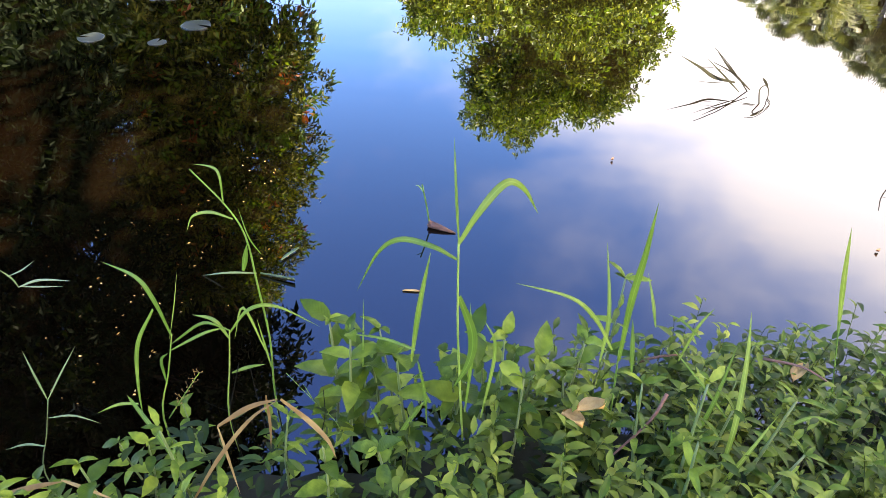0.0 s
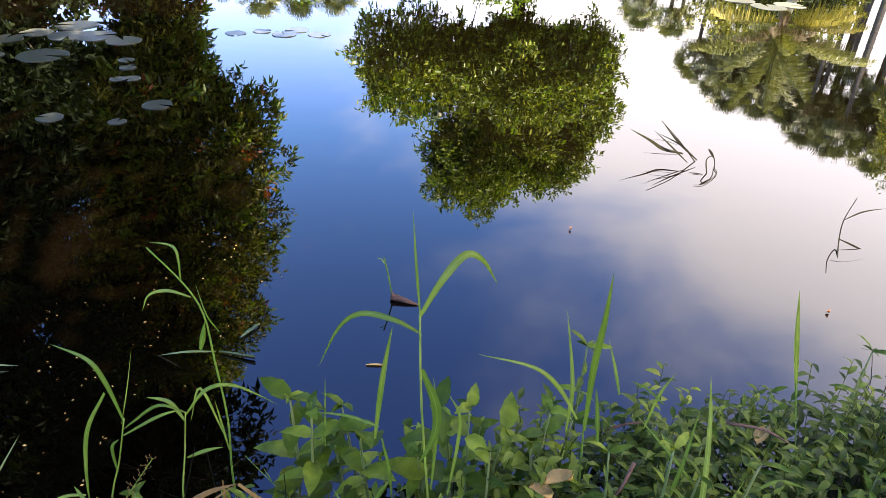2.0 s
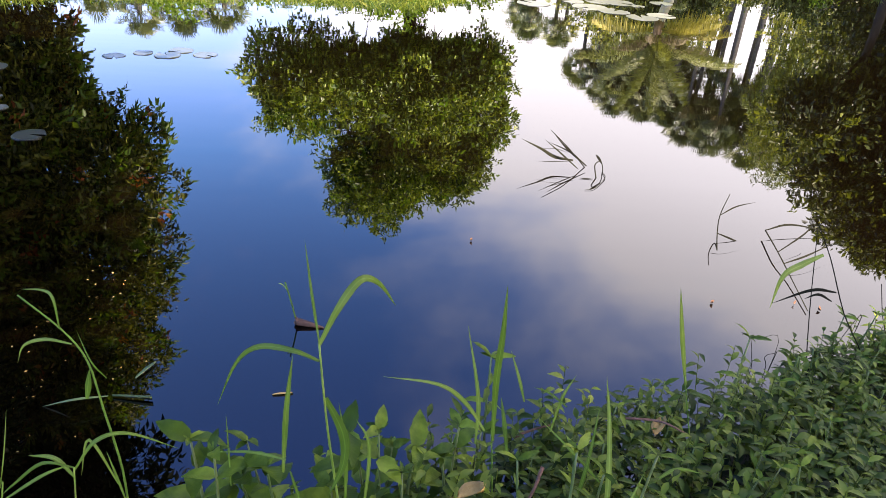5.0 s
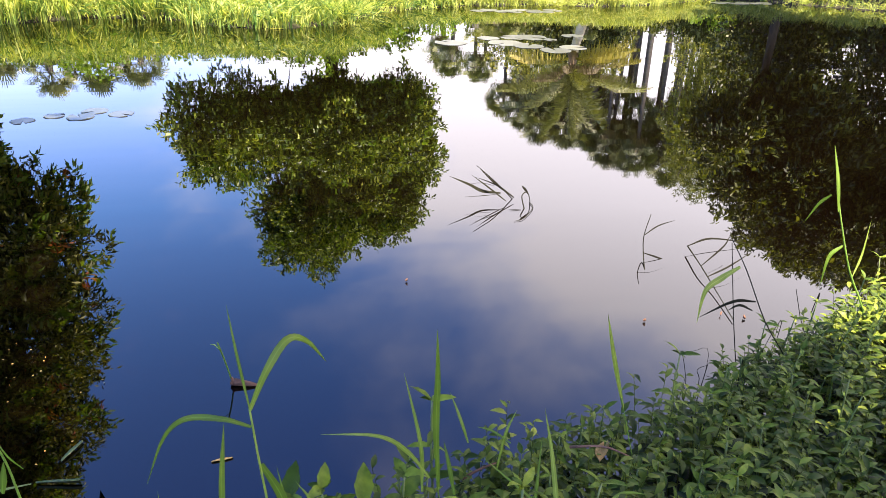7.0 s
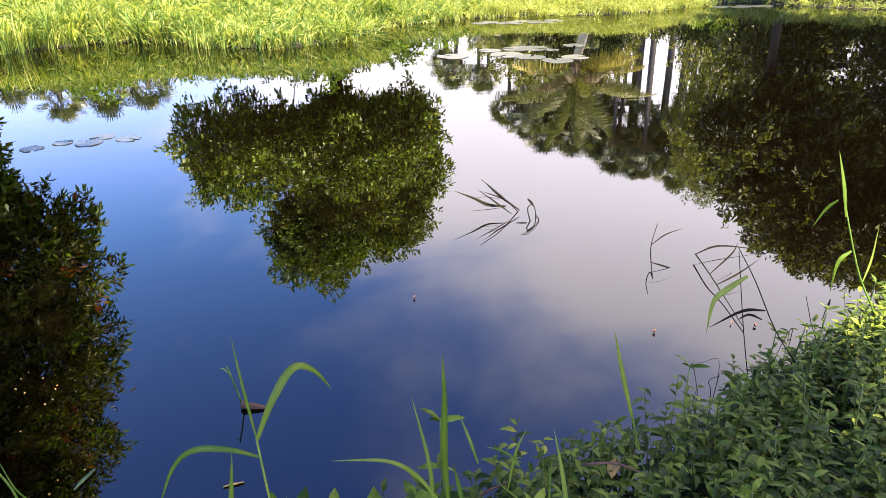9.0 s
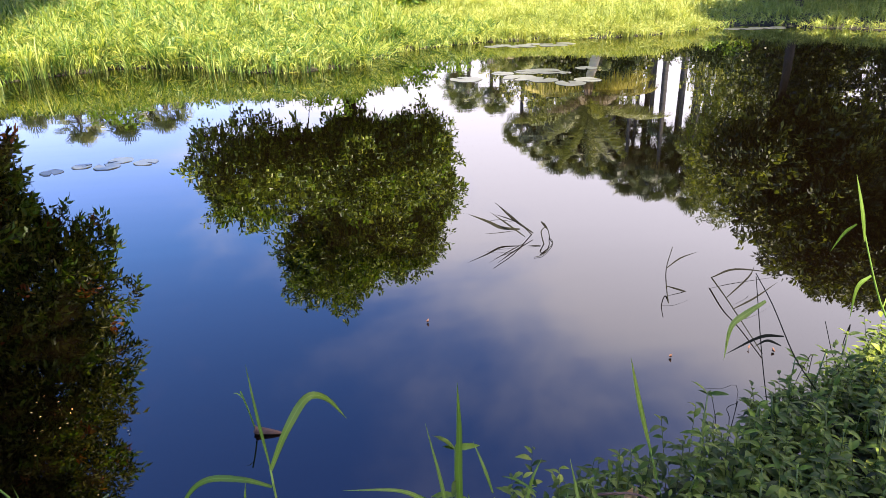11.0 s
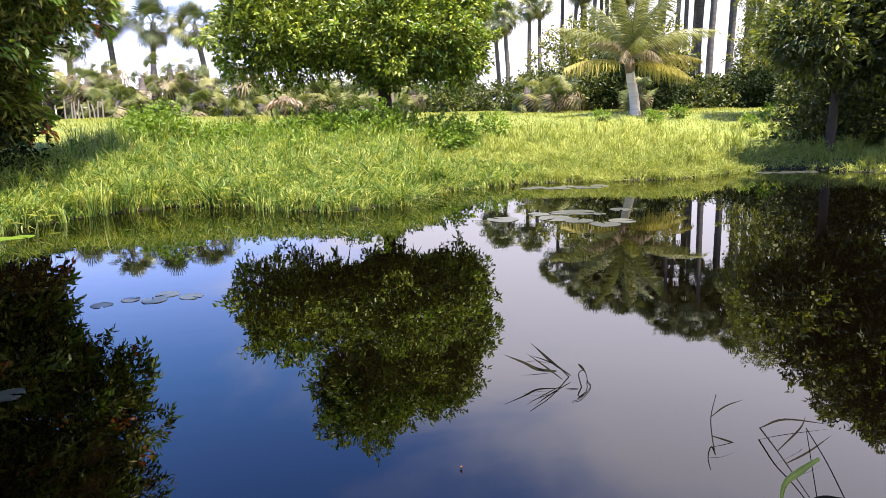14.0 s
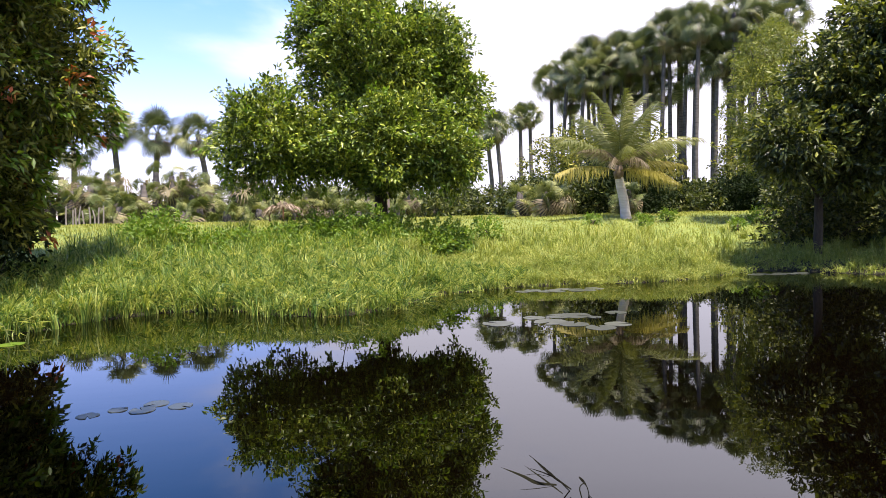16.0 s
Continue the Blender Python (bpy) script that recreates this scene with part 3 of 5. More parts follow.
# lime sprays colour the bright tips of the crown as sunlit
tree("mango_tree", "large round-crowned mango tree with glossy sunlit green leaves", "tree", on_ground(0.3, 17.9), (0.35, 17.9, 2.5),
     [(-2.55, 17.4, 3.65, 1.3, 1.25, 1.35), (-1.3, 17.6, 3.35, 1.3, 1.3, 0.8), (0.7, 17.1, 3.5, 1.9, 1.5, 1.3), (0.5, 17.2, 2.7, 0.9, 0.9, 0.55), (2.0, 17.3, 3.0, 1.05, 1.1, 0.85),
      (0.4, 18.3, 5.7, 2.1, 1.9, 1.6), (-0.5, 18.3, 6.9, 1.4, 1.3, 1.15), (1.7, 18.4, 6.0, 1.25, 1.3, 1.2), (2.5, 18.2, 4.7, 0.85, 1.0, 0.9), (0.2, 18.0, 4.4, 1.4, 1.4, 1.2)],
     0.22, (0.15, 0.058, 0.15), 5, per_lobe=1000, tuft=9, lumps=0.6, hollow=0.55, sprays=[(LIMELEAF, 0.06, "pale mango leaf sprays in a sunlit tone", "young_leaves")])
# lime sprays put sunlight on the rim into leaf colour; ember ones are dying
tree("shade_tree", "tall dense dark-leaved tree overhanging the pond with reddish dying leaves", "tree", on_ground(-7.2, 12.6), (-7.0, 12.6, 2.4),
     [(-6.2, 12.4, 4.1, 1.75, 1.5, 1.35), (-6.75, 11.9, 2.7, 1.25, 1.4, 0.8), (-6.55, 12.3, 1.9, 0.75, 1.0, 0.85), (-6.5, 12.4, 6.3, 1.75, 1.7, 1.6), (-7.4, 12.2, 8.6, 2.1, 1.9, 1.7), (-8.4, 12.2, 10.8, 2.1, 2.0, 1.8), (-8.8, 11.4, 5.4, 2.2, 2.0, 2.6), (-10.0, 11.2, 2.6, 1.7, 1.8, 1.5)],
     0.28, (0.17, 0.055, -0.1), 8, mat=DARKLEAF, per_lobe=760, tuft=9, hollow=0.55, sprays=[(LIMELEAF, 0.17, "bright yellow-green leaves coloured as if sunlit", "young_leaves"), (EMBERLEAF, 0.014, "orange and red dying leaves", "dying_leaves")])
tree("bank_tree", "dark leafy tree on the shaded bank, with shade in its leaf colour", "tree", on_ground(-8.4, 7.6), (-8.3, 7.6, 2.6),
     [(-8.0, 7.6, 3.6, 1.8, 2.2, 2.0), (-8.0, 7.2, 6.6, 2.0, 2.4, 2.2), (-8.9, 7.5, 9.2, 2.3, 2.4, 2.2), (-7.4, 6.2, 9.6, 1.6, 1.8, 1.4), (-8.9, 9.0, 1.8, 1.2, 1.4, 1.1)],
     0.26, (0.18, 0.06, -0.1), 9, mat=PAINTED_SHADE_LEAF, per_lobe=560, tuft=9, hollow=0.6)
# feather-toned sprays paint sunlight onto parts of this crown
tree("broadleaf_tree", "spreading broad-leaved tree at the shaded end of the pond", "tree", on_ground(11.6, 15.9), (11.5, 15.7, 1.9),
     [(10.0, 14.6, 3.1, 0.95, 1.1, 0.9), (11.1, 14.5, 4.5, 1.0, 1.3, 0.9), (12.3, 14.4, 4.0, 1.6, 1.7, 1.5), (12.8, 14.2, 5.7, 1.6, 1.8, 1.1), (11.9, 14.8, 2.6, 1.2, 1.2, 0.7), (14.4, 13.8, 5.0, 1.8, 1.9, 2.2),
      (13.5, 12.8, 5.2, 1.7, 1.4, 1.0), (12.2, 14.0, 5.6, 1.2, 1.2, 0.8), (14.8, 14.6, 6.2, 2.0, 2.0, 1.3)],
     0.13, (0.17, 0.065, -0.12), 10, mat=BUSHLEAF, per_lobe=650, tuft=9, hollow=0.7, lumps=0.5, sprays=[(FEATHER, 0.13, "yellow-green sprays with sunlight put in their colour", "sunlit_leaves")])
tree("feathery_tree", "light yellow-green feathery tree before the palm grove", "tree", on_ground(15.4, 22.5), (15.3, 22.4, 2.6),
     [(13.8, 22.2, 5.2, 1.1, 1.1, 1.5), (14.6, 22.6, 7.0, 1.2, 1.2, 1.3), (14.4, 22.0, 3.6, 1.2, 1.1, 1.0)],
     0.14, (0.16, 0.04, -0.2), 12, mat=FEATHER, per_lobe=420, tuft=9)
# unseen tree, added to throw shade on the near bank, water and pads
tree("overhead_tree", "added unseen tree behind the near bank, there to shade it", "tree", on_ground(1.4, -5.0), (1.4, -4.4, 2.8),
     [(0.8, -1.0, 5.2, 1.4, 1.3, 0.8), (1.7, -1.2, 5.3, 0.8, 1.2, 0.7), (-0.3, -1.2, 5.3, 1.6, 1.5, 0.8), (1.2, -2.6, 5.6, 1.6, 1.5, 0.9), (0.6, -3.6, 6.2, 2.2, 2.0, 1.0), (0.6, 0.2, 5.7, 1.3, 1.1, 0.6), (-0.9, 1.3, 6.3, 1.5, 1.3, 0.7), (-2.2, 2.1, 6.9, 1.6, 1.4, 0.8)],
     0.25, (0.24, 0.10, -0.1), 14, mat=BUSHLEAF, per_lobe=260, tuft=9, hollow=0.9)
# added above the view to shade the left trees; leaf colour holds shade too
tree("side_tree", "added leaning tree above the view that shades the left bank", "tree", on_ground(-10.6, 6.0), (-9.8, 6.6, 6.0),
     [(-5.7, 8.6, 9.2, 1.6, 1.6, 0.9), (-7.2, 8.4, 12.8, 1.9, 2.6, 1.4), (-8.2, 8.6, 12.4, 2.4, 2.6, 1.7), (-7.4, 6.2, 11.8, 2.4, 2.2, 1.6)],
     0.3, (0.26, 0.10, -0.1), 15, mat=PAINTED_SHADE_LEAF, per_lobe=300, tuft=9, hollow=0.8)
# out-of-view tree added to keep sun off the right bank
tree("end_tree", "added unseen tree placed to shade the right end of the pond", "tree", on_ground(17.0, 12.4), (16.6, 12.6, 4.5),
     [(17.0, 12.8, 9.2, 1.9, 2.0, 1.4), (16.6, 10.6, 8.8, 2.0, 2.0, 1.5), (17.6, 13.4, 9.4, 2.0, 2.2, 1.5)],
     0.28, (0.22, 0.09, -0.1), 16, mat=BUSHLEAF, per_lobe=450, tuft=9, hollow=0.8)


def bush(where, r, seed, mat=BUSHLEAF, label="dark green bush at the edge of the meadow", name="bush", leaf=(0.16, 0.06), count=260):
    """A low leafy bush: stems from one foot and an uneven crown of leaves."""
    rng = np.random.default_rng(seed)
    own = thing(name, label, "bush", where)
    v, f = [], []
    for k in range(7):
        tip = Vector(unit(rng.normal(size=3) * [1, 1, 0.3] + [0, 0, 1.0])) * r[2] * 0.9
        tube([(0, 0, -0.1), tip * 0.5 + Vector((0, 0, 0.1)), tip], [0.03, 0.02, 0.008], 5, (v, f))
    part("stem", smooth(mesh_of("stem", v, f, BARK)), own)
    n = int(count * (r[0] * r[1] + r[0] * r[2]) * 0.5)
    d = unit(rng.normal(size=(n, 3)))
    lump = np.array([noise.noise(Vector(q) * 2.1 + Vector((seed, 0, 0))) for q in d])
    far = (1 - 0.45 * rng.random(n) ** 1.5) * (1 + 0.55 * lump)
    at = d * far[:, None] * np.array(r) + [0, 0, r[2] * 0.75]
    at[:, 2] = np.abs(at[:, 2]) + 0.02
    at = np.repeat(at, 7, 0) + rng.normal(size=(n * 7, 3)) * leaf[0] * 0.4
    way = unit(np.repeat(d, 7, 0) * 0.5 + rng.normal(size=(n * 7, 3)) * 0.6 + [0, 0, 0.15])
    part("foliage", leaf_cloud("foliage", at, way, leaf[0] * rng.uniform(0.7, 1.2, n * 7), leaf[1], mat, rng), own, "", "stuff")
    return own


def palm_leaf_mesh(name, mat, stalk, radius, parts_, spread, droop, seed):
    """A fan leaf: stalk along +x, then a pleated fan of pointed segments."""
    rng = random.Random(seed)
    v, f = tube([(0, 0, 0), (stalk * 0.5, 0, 0.04), (stalk, 0, 0)], [0.03, 0.022, 0.016], 4)
    for k in range(parts_):
        a = radians(-spread / 2 + spread * k / (parts_ - 1))
        long = radius * (0.72 + 0.28 * math.cos(a * 0.55)) * rng.uniform(0.9, 1.05)
        wide = radius * radians(spread / parts_) * 0.55
        c, s = math.cos(a), math.sin(a)
        i = len(v)
        lift = 0.05 * radius * (1 if k % 2 else -1)
        for at, half, z in ((0.06, 0.25, 0), (0.55, 1.0, lift + 0.05), (0.82, 0.6, -droop * 0.35), (1.0, 0.06, -droop)):
            x, y = long * at, wide * half * 0.5
            v += [(stalk + c * x - s * y, s * x + c * y, z * radius), (stalk + c * x + s * y, s * x - c * y, z * radius)]
        for q in range(3):
            f.append((i + 2 * q, i + 2 * q + 1, i + 2 * q + 3, i + 2 * q + 2))
    return mesh_of(name, v, f, mat)


TODDY_FANS = [palm_leaf_mesh("leaf", TODDY, 1.15, 1.05, 24, 235, d, s) for d, s in ((0.08, 1), (0.25, 2), (0.5, 3))]
FANS = [palm_leaf_mesh("leaf", FAN, 1.15, 1.05, 24, 235, d, s) for d, s in ((0.08, 1), (0.25, 2), (0.5, 3))]
FANS_DRY = [palm_leaf_mesh("dry_leaf", FANDRY, 0.8, 1.0, 20, 240, d, s) for d, s in ((0.7, 4), (1.0, 5))]


def set_leaf(parent, me, where, turn, pitch, roll=0.0, size=1.0, name="leaf"):
    """Turned round the trunk, raised by pitch (radians), rolled on its stalk."""
    ob = part(name, me, parent)
    ob.matrix_basis = Matrix.Translation(where) @ Matrix.Rotation(turn, 4, "Z") @ Matrix.Rotation(-pitch, 4, "Y") @ Matrix.Rotation(roll, 4, "X") @ Matrix.Scale(size, 4)
    return ob


def toddy_palm(base, crown, seed, size=1.0, group=""):
    """A tall palm: slim trunk, round head of stiff fan leaves and a skirt of dry ones."""
    rnd = random.Random(seed)
    own = thing("toddy_palm", "tall slim toddy palm with a round head of fan leaves", "palm tree", base, group=group)
    top = Vector(crown) - Vector(base)
    side = Vector((rnd.uniform(-0.3, 0.3), 0, 0))
    line = curve_points([(0, 0, -0.2), top * 0.33 + side, top * 0.7 + side * 0.5, top], 4)
    radii = tapered(len(line), 0.22, 0.17)
    radii[0] = 0.32
    part("trunk", smooth(mesh_of("trunk", *tube(line, radii, 8), PALMBARK)), own)
    for k in range(26):
        up = 1 - (k + rnd.random()) / 26
        set_leaf(own, TODDY_FANS[0 if up > 0.6 else 1 if up > 0.25 else 2], top, k * 2.4 + rnd.uniform(-0.25, 0.25), radians(-58 + 143 * up ** 0.9), rnd.uniform(-1.3, 1.3), size * rnd.uniform(0.8, 1.1))
    for k in range(6):
        set_leaf(own, FANS_DRY[k % 2], top - Vector((0, 0, 0.25)), k * 2.4 + rnd.random(), radians(rnd.uniform(-78, -45)), rnd.uniform(-0.7, 0.7), size * rnd.uniform(0.7, 0.95), "dry_leaf")
    return own


def young_fan_palm(where, seed, size=1.0, dry=3, tall=0.4):
    rnd = random.Random(seed)
    own = thing("young_fan_palm", "low bushy fan palm with grey-green leaves in a row", "palm", where, rnd.uniform(0, 6), size, "low fan palms along the meadow")
    part("stub", smooth(mesh_of("stub", *tube([(0, 0, -0.1), (0, 0, tall * 0.5), (0.02, 0, tall + 0.1)], [0.2, 0.17, 0.1], 8), PALMBARK)), own)
    for k in range(21):
        set_leaf(own, FANS[k % 3], (0, 0, tall * (0.1 + 0.9 * k / 20)), k * 2.4 + rnd.random() * 0.4, radians(rnd.uniform(-35, 80)), rnd.uniform(-1.2, 1.2), rnd.uniform(0.26, 0.42))
    for k in range(dry):
        set_leaf(own, FANS_DRY[k % 2], (0, 0, tall), k * 2.1 + rnd.random(), radians(rnd.uniform(-70, -25)), rnd.uniform(-0.6, 0.6), 0.65, "dry_leaf")
    return own


CROWNS = [(-20.0, 48, 6.75), (-17.4, 48, 8.05), (-14.4, 48, 7.65), (-11.7, 48, 7.5), (11.9, 60, 9.56), (11.6, 63, 9.4), (15.6, 66, 11.4), (17.1, 68, 11.8)]
for n, (x, y, z) in enumerate(CROWNS):
    toddy_palm(on_ground(x + (0.2, 0.3, -0.2, 0.4)[n % 4], y), (x, y, z), 100 + n, 0.92 if n < 6 else 0.76, "lone palms beyond the meadow")
GROVE = [(14.3, 50, 10.8), (15, 48, 11.3), (16.4, 47, 12.1), (17.7, 46, 12.7), (19.7, 48, 12.3), (19.8, 45, 13.1), (20.2, 43, 13.5), (22.9, 46, 13.6), (21.6, 41, 13.6),
         (23.7, 43, 13.4), (24.4, 42, 13.4), (25.2, 41, 13.7), (20.9, 47, 11.3), (25.6, 40, 12.0), (28.7, 42, 14.4), (16.9, 49, 10.8), (18.8, 50, 11.9), (21.1, 51, 12.1), (26.6, 44, 12.6), (28.1, 43, 13.6), (16.5, 52, 11.0),
         (15.6, 46, 10.6), (18.6, 47, 13.3), (17.3, 48, 11.6), (22.3, 44, 13.9), (24.0, 41, 14.3), (26.0, 42, 14.6), (19.2, 44, 12.3), (21.0, 44, 12.9), (23.2, 47, 14.6),
         (15.8, 50, 9.6), (18.0, 49, 10.2), (19.6, 51, 10.4), (21.4, 46, 10.3), (22.4, 43, 11.0), (23.4, 42, 11.6), (24.8, 43, 11.8), (27.3, 44, 11.4), (17.0, 46, 10.9), (20.4, 49, 10.9), (25.6, 43, 10.6), (27.6, 42, 12.6)]
for n, (x, y, z) in enumerate(GROVE):
    rnd = random.Random(n)
    x, y, z = 1.4 * x, 1.4 * y, 1.5 + 1.4 * (z - 1.45 + (0.75 if x / y < 0.37 else 0.0))
    drift = rnd.uniform(-0.8, 0.8) if not 0.46 < x / y < 0.6 else rnd.uniform(-0.2, 0.2)
    toddy_palm(on_ground(x + drift, y + 0.3), (x, y, z), 200 + n, 1.12, "palm grove beyond the meadow")

for n in range(44):
    rnd = random.Random(500 + n)
    x = -15.5 + n * 0.4 + rnd.uniform(-0.3, 0.3)
    back = rnd.random()
    young_fan_palm(on_ground(x, 29.3 + 2.6 * back), 520 + n, 1.15, 1 + n % 2, (0.35 + 1.75 * back) * (1.0 if x < -5 else 0.55))
for n, (x, y) in enumerate([(7.4, 27.0), (7.9, 27.6), (8.2, 28.2), (11.0, 26.9), (6.6, 28.2)]):
    young_fan_palm(on_ground(x, y), 560 + n, 1.1, 2, 0.9)


# ---- coconut palm ----
def frond_mesh(name, mat, long, arch, seed, pairs=30):
    """A feather leaf along +x that arches over, with hanging leaflets."""
    rnd = random.Random(seed)
    line = [Vector((long * t * (1 - 0.25 * arch * t), 0, long * (0.28 * t - arch * t * t))) for t in [k / 12 for k in range(13)]]
    v, f = tube(line, tapered(13, 0.035, 0.006), 4)
    for k in range(pairs):
        t = 0.14 + 0.86 * k / pairs
        i = min(int(t * 12), 11)
        foot = line[i].lerp(line[i + 1], t * 12 - i)
        way = (line[i + 1] - line[i]).normalized()
        reach = 0.62 * math.sin(math.pi * (0.12 + 0.82 * t)) + 0.1
        for s in (-1, 1):
            out = (way * rnd.uniform(0.4, 0.7) + Vector((0, s, 0)) * rnd.uniform(0.5, 0.85) + Vector((0, 0, -0.62 + rnd.uniform(-0.35, 0.25)))).normalized()
            long_ = reach * rnd.uniform(0.75, 1.15)
            mid, tip = foot + out * long_ * 0.5, foot + out * long_ * 0.9 + Vector((0, 0, -0.42 * long_))
            w = way * 0.02
            n = len(v)
            v += [foot - w * 0.6, foot + w * 0.6, mid + w, mid - w, tip]
            f += [(n, n + 1, n + 2, n + 3), (n + 3, n + 2, n + 4)]
    return mesh_of(name, v, f, mat)


def coconut_palm(base, neck):
    own = thing("coconut_palm", "young coconut palm with a pale curved trunk and yellowing fronds", "palm tree", base)
    top = Vector(neck) - Vector(base)
    line = curve_points([(0, 0, -0.2), (top.x * 0.35, 0, top.z * 0.45), top * 0.85, top + Vector((0, 0, 0.25))], 5)
    radii = tapered(len(line), 0.2, 0.15)
    radii[0], radii[1], radii[2] = 0.26, 0.23, 0.21
    part("trunk", smooth(mesh_of("trunk", *tube(line, radii, 12), COCOBARK)), own)
    part("husk", smooth(mesh_of("husk", *tube([top - Vector((0, 0, 0.1)), top + Vector((0, 0, 0.1)), top + Vector((0, 0, 0.45))], [0.16, 0.2, 0.14], 10), RUST)), own, "brown fibre round the leaf bases")
    kinds = [frond_mesh("frond", m, long, a, 30 + n, 54) for n, (a, m, long) in enumerate(((0.26, COCO, 3.4), (0.55, COCO, 3.7), (0.36, COCOYELLOW, 3.2), (0.75, FANDRY, 2.5)))]
    rnd = random.Random(77)
    head = top + Vector((0, 0, 0.35))
    for k in range(12):
        set_leaf(own, kinds[k % 2], head, k * 2.4 + rnd.uniform(-0.3, 0.3), radians(rnd.uniform(44, 84)), rnd.uniform(-0.9, 0.9), rnd.uniform(0.7, 1.02), "frond")
    for turn, pitch, size in ((3.5, 30, 1.0), (2.7, 38, 0.95), (-0.35, 34, 1.0), (0.5, 40, 0.9), (4.5, 26, 0.85), (5.6, 30, 0.9), (1.6, 30, 0.9)):
        set_leaf(own, kinds[1], head, turn, radians(pitch), rnd.uniform(-0.7, 0.7), size, "frond")
    for turn, pitch in ((3.3, 2), (-0.1, 8), (0.35, 0), (5.2, -8)):
        set_leaf(own, kinds[2], top + Vector((0, 0, 0.2)), turn, radians(pitch), rnd.uniform(-0.4, 0.4), 0.95, "frond")
    for turn in (4.2, 5.0, 3.7, 5.7):
        set_leaf(own, kinds[3], head, turn, radians(rnd.uniform(25, 45)), rnd.uniform(-0.6, 0.6), 0.85, "dry_frond")
    return own


coconut_palm(on_ground(10.16, 25.0, 0.12), (9.84, 25.0, 2.92))

# ---- hedges, woods, posts ----
for n, (x, y, r, h) in enumerate([(10.6, 37.0, 1.8, 2.6), (12.6, 38.5, 1.9, 3.1), (14.6, 37.0, 1.9, 2.8), (16.4, 39.5, 1.7, 2.2), (22.6, 36.5, 2.1, 3.4), (24.8, 35.0, 2.2, 3.9), (27.0, 34.0, 2.3, 4.4), (20.4, 31.0, 1.6, 1.7), (12.6, 33.6, 1.7, 2.2), (14.8, 33.0, 1.7, 2.2), (17.0, 32.4, 1.8, 0.9), (19.0, 33.0, 1.8, 0.9), (15.9, 36.5, 1.6, 2.7), (25.0, 41.0, 2.0, 3.0), (26.8, 41.0, 2.0, 3.6), (13.8, 40.0, 2.0, 3.4), (16.6, 42.0, 2.0, 3.4)]):
    bush(on_ground(x, y), (r, r * 0.8, h), 970 + n, DARKLEAF, "tall dark thicket under the palm grove", "thicket", (0.24, 0.1), 130)
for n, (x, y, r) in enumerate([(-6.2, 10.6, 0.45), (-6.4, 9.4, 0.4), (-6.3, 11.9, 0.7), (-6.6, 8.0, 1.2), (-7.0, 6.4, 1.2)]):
    bush(on_ground(x, y), (r, r, r * 1.05), 950 + n, PAINTED_SHADE_LEAF, "bush overhanging the water's edge, with shade put in its leaf colour", leaf=(0.15, 0.06), count=420)
for n in range(30):
    rnd = random.Random(700 + n)
    x = 8.2 + n * 0.78
    r = rnd.uniform(1.2, 1.9)
    y = 30.5 + rnd.uniform(-1.5, 3.5)
    high = r * rnd.uniform(0.5, 1.0)
    # two in three bushes take the leaf colour with shade painted in
    bush(on_ground(x, y), (r * 1.1, r, high if not 0.46 < x / y < 0.6 else 0.4 + 0.35 * high), 720 + n, BUSHLEAF if n % 3 == 0 else PAINTED_SHADE_LEAF, leaf=(0.2, 0.085), count=210)
for n in range(16):
    rnd = random.Random(760 + n)
    bush(on_ground(-3 + n * 1.3, 38 + rnd.uniform(-2, 4)), (1.7, 1.4, rnd.uniform(0.7, 1.3)), 780 + n, leaf=(0.24, 0.1), count=150)
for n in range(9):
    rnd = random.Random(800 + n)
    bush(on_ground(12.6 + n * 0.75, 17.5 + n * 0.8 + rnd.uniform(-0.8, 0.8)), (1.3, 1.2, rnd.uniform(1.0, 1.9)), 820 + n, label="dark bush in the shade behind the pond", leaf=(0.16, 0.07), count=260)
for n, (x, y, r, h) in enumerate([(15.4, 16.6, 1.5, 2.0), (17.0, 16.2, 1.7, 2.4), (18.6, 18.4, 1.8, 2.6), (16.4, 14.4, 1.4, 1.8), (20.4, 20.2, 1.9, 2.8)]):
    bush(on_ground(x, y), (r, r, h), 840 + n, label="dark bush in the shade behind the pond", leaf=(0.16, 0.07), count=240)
SHRUBS = [(-2.9, 15.6, 0.6), (-2.0, 16.0, 0.62), (-3.7, 15.9, 0.6), (-3.1, 14.2, 0.42), (-3.9, 14.6, 0.45), (-0.5, 15.6, 0.55), (0.5, 16.2, 0.62), (1.4, 16.6, 0.6), (-1.6, 14.9, 0.42), (-1.1, 16.6, 0.6), (0.0, 16.9, 0.65),
          (-4.6, 15.0, 0.4), (-5.2, 14.0, 0.38), (3.6, 19.5, 0.5), (2.3, 17.8, 0.5), (9.9, 22.8, 0.35), (8.2, 23.4, 0.3), (12.4, 21.0, 0.3), (11.3, 23.8, 0.32), (14.0, 22.0, 0.45), (0.0, 16.5, 0.9), (-0.6, 16.7, 0.75), (0.6, 16.9, 0.8), (-4.9, 16.0, 0.85), (-5.4, 16.6, 0.7), (1.9, 17.0, 0.7), (-1.4, 17.4, 0.7)]
for n, (x, y, r) in enumerate(SHRUBS):
    bush(on_ground(x, y), (r, r, r * 0.8), 900 + n, LIMELEAF, "leafy yellow-green shrub growing out of the grass", "shrub", (0.11, 0.05), 560)
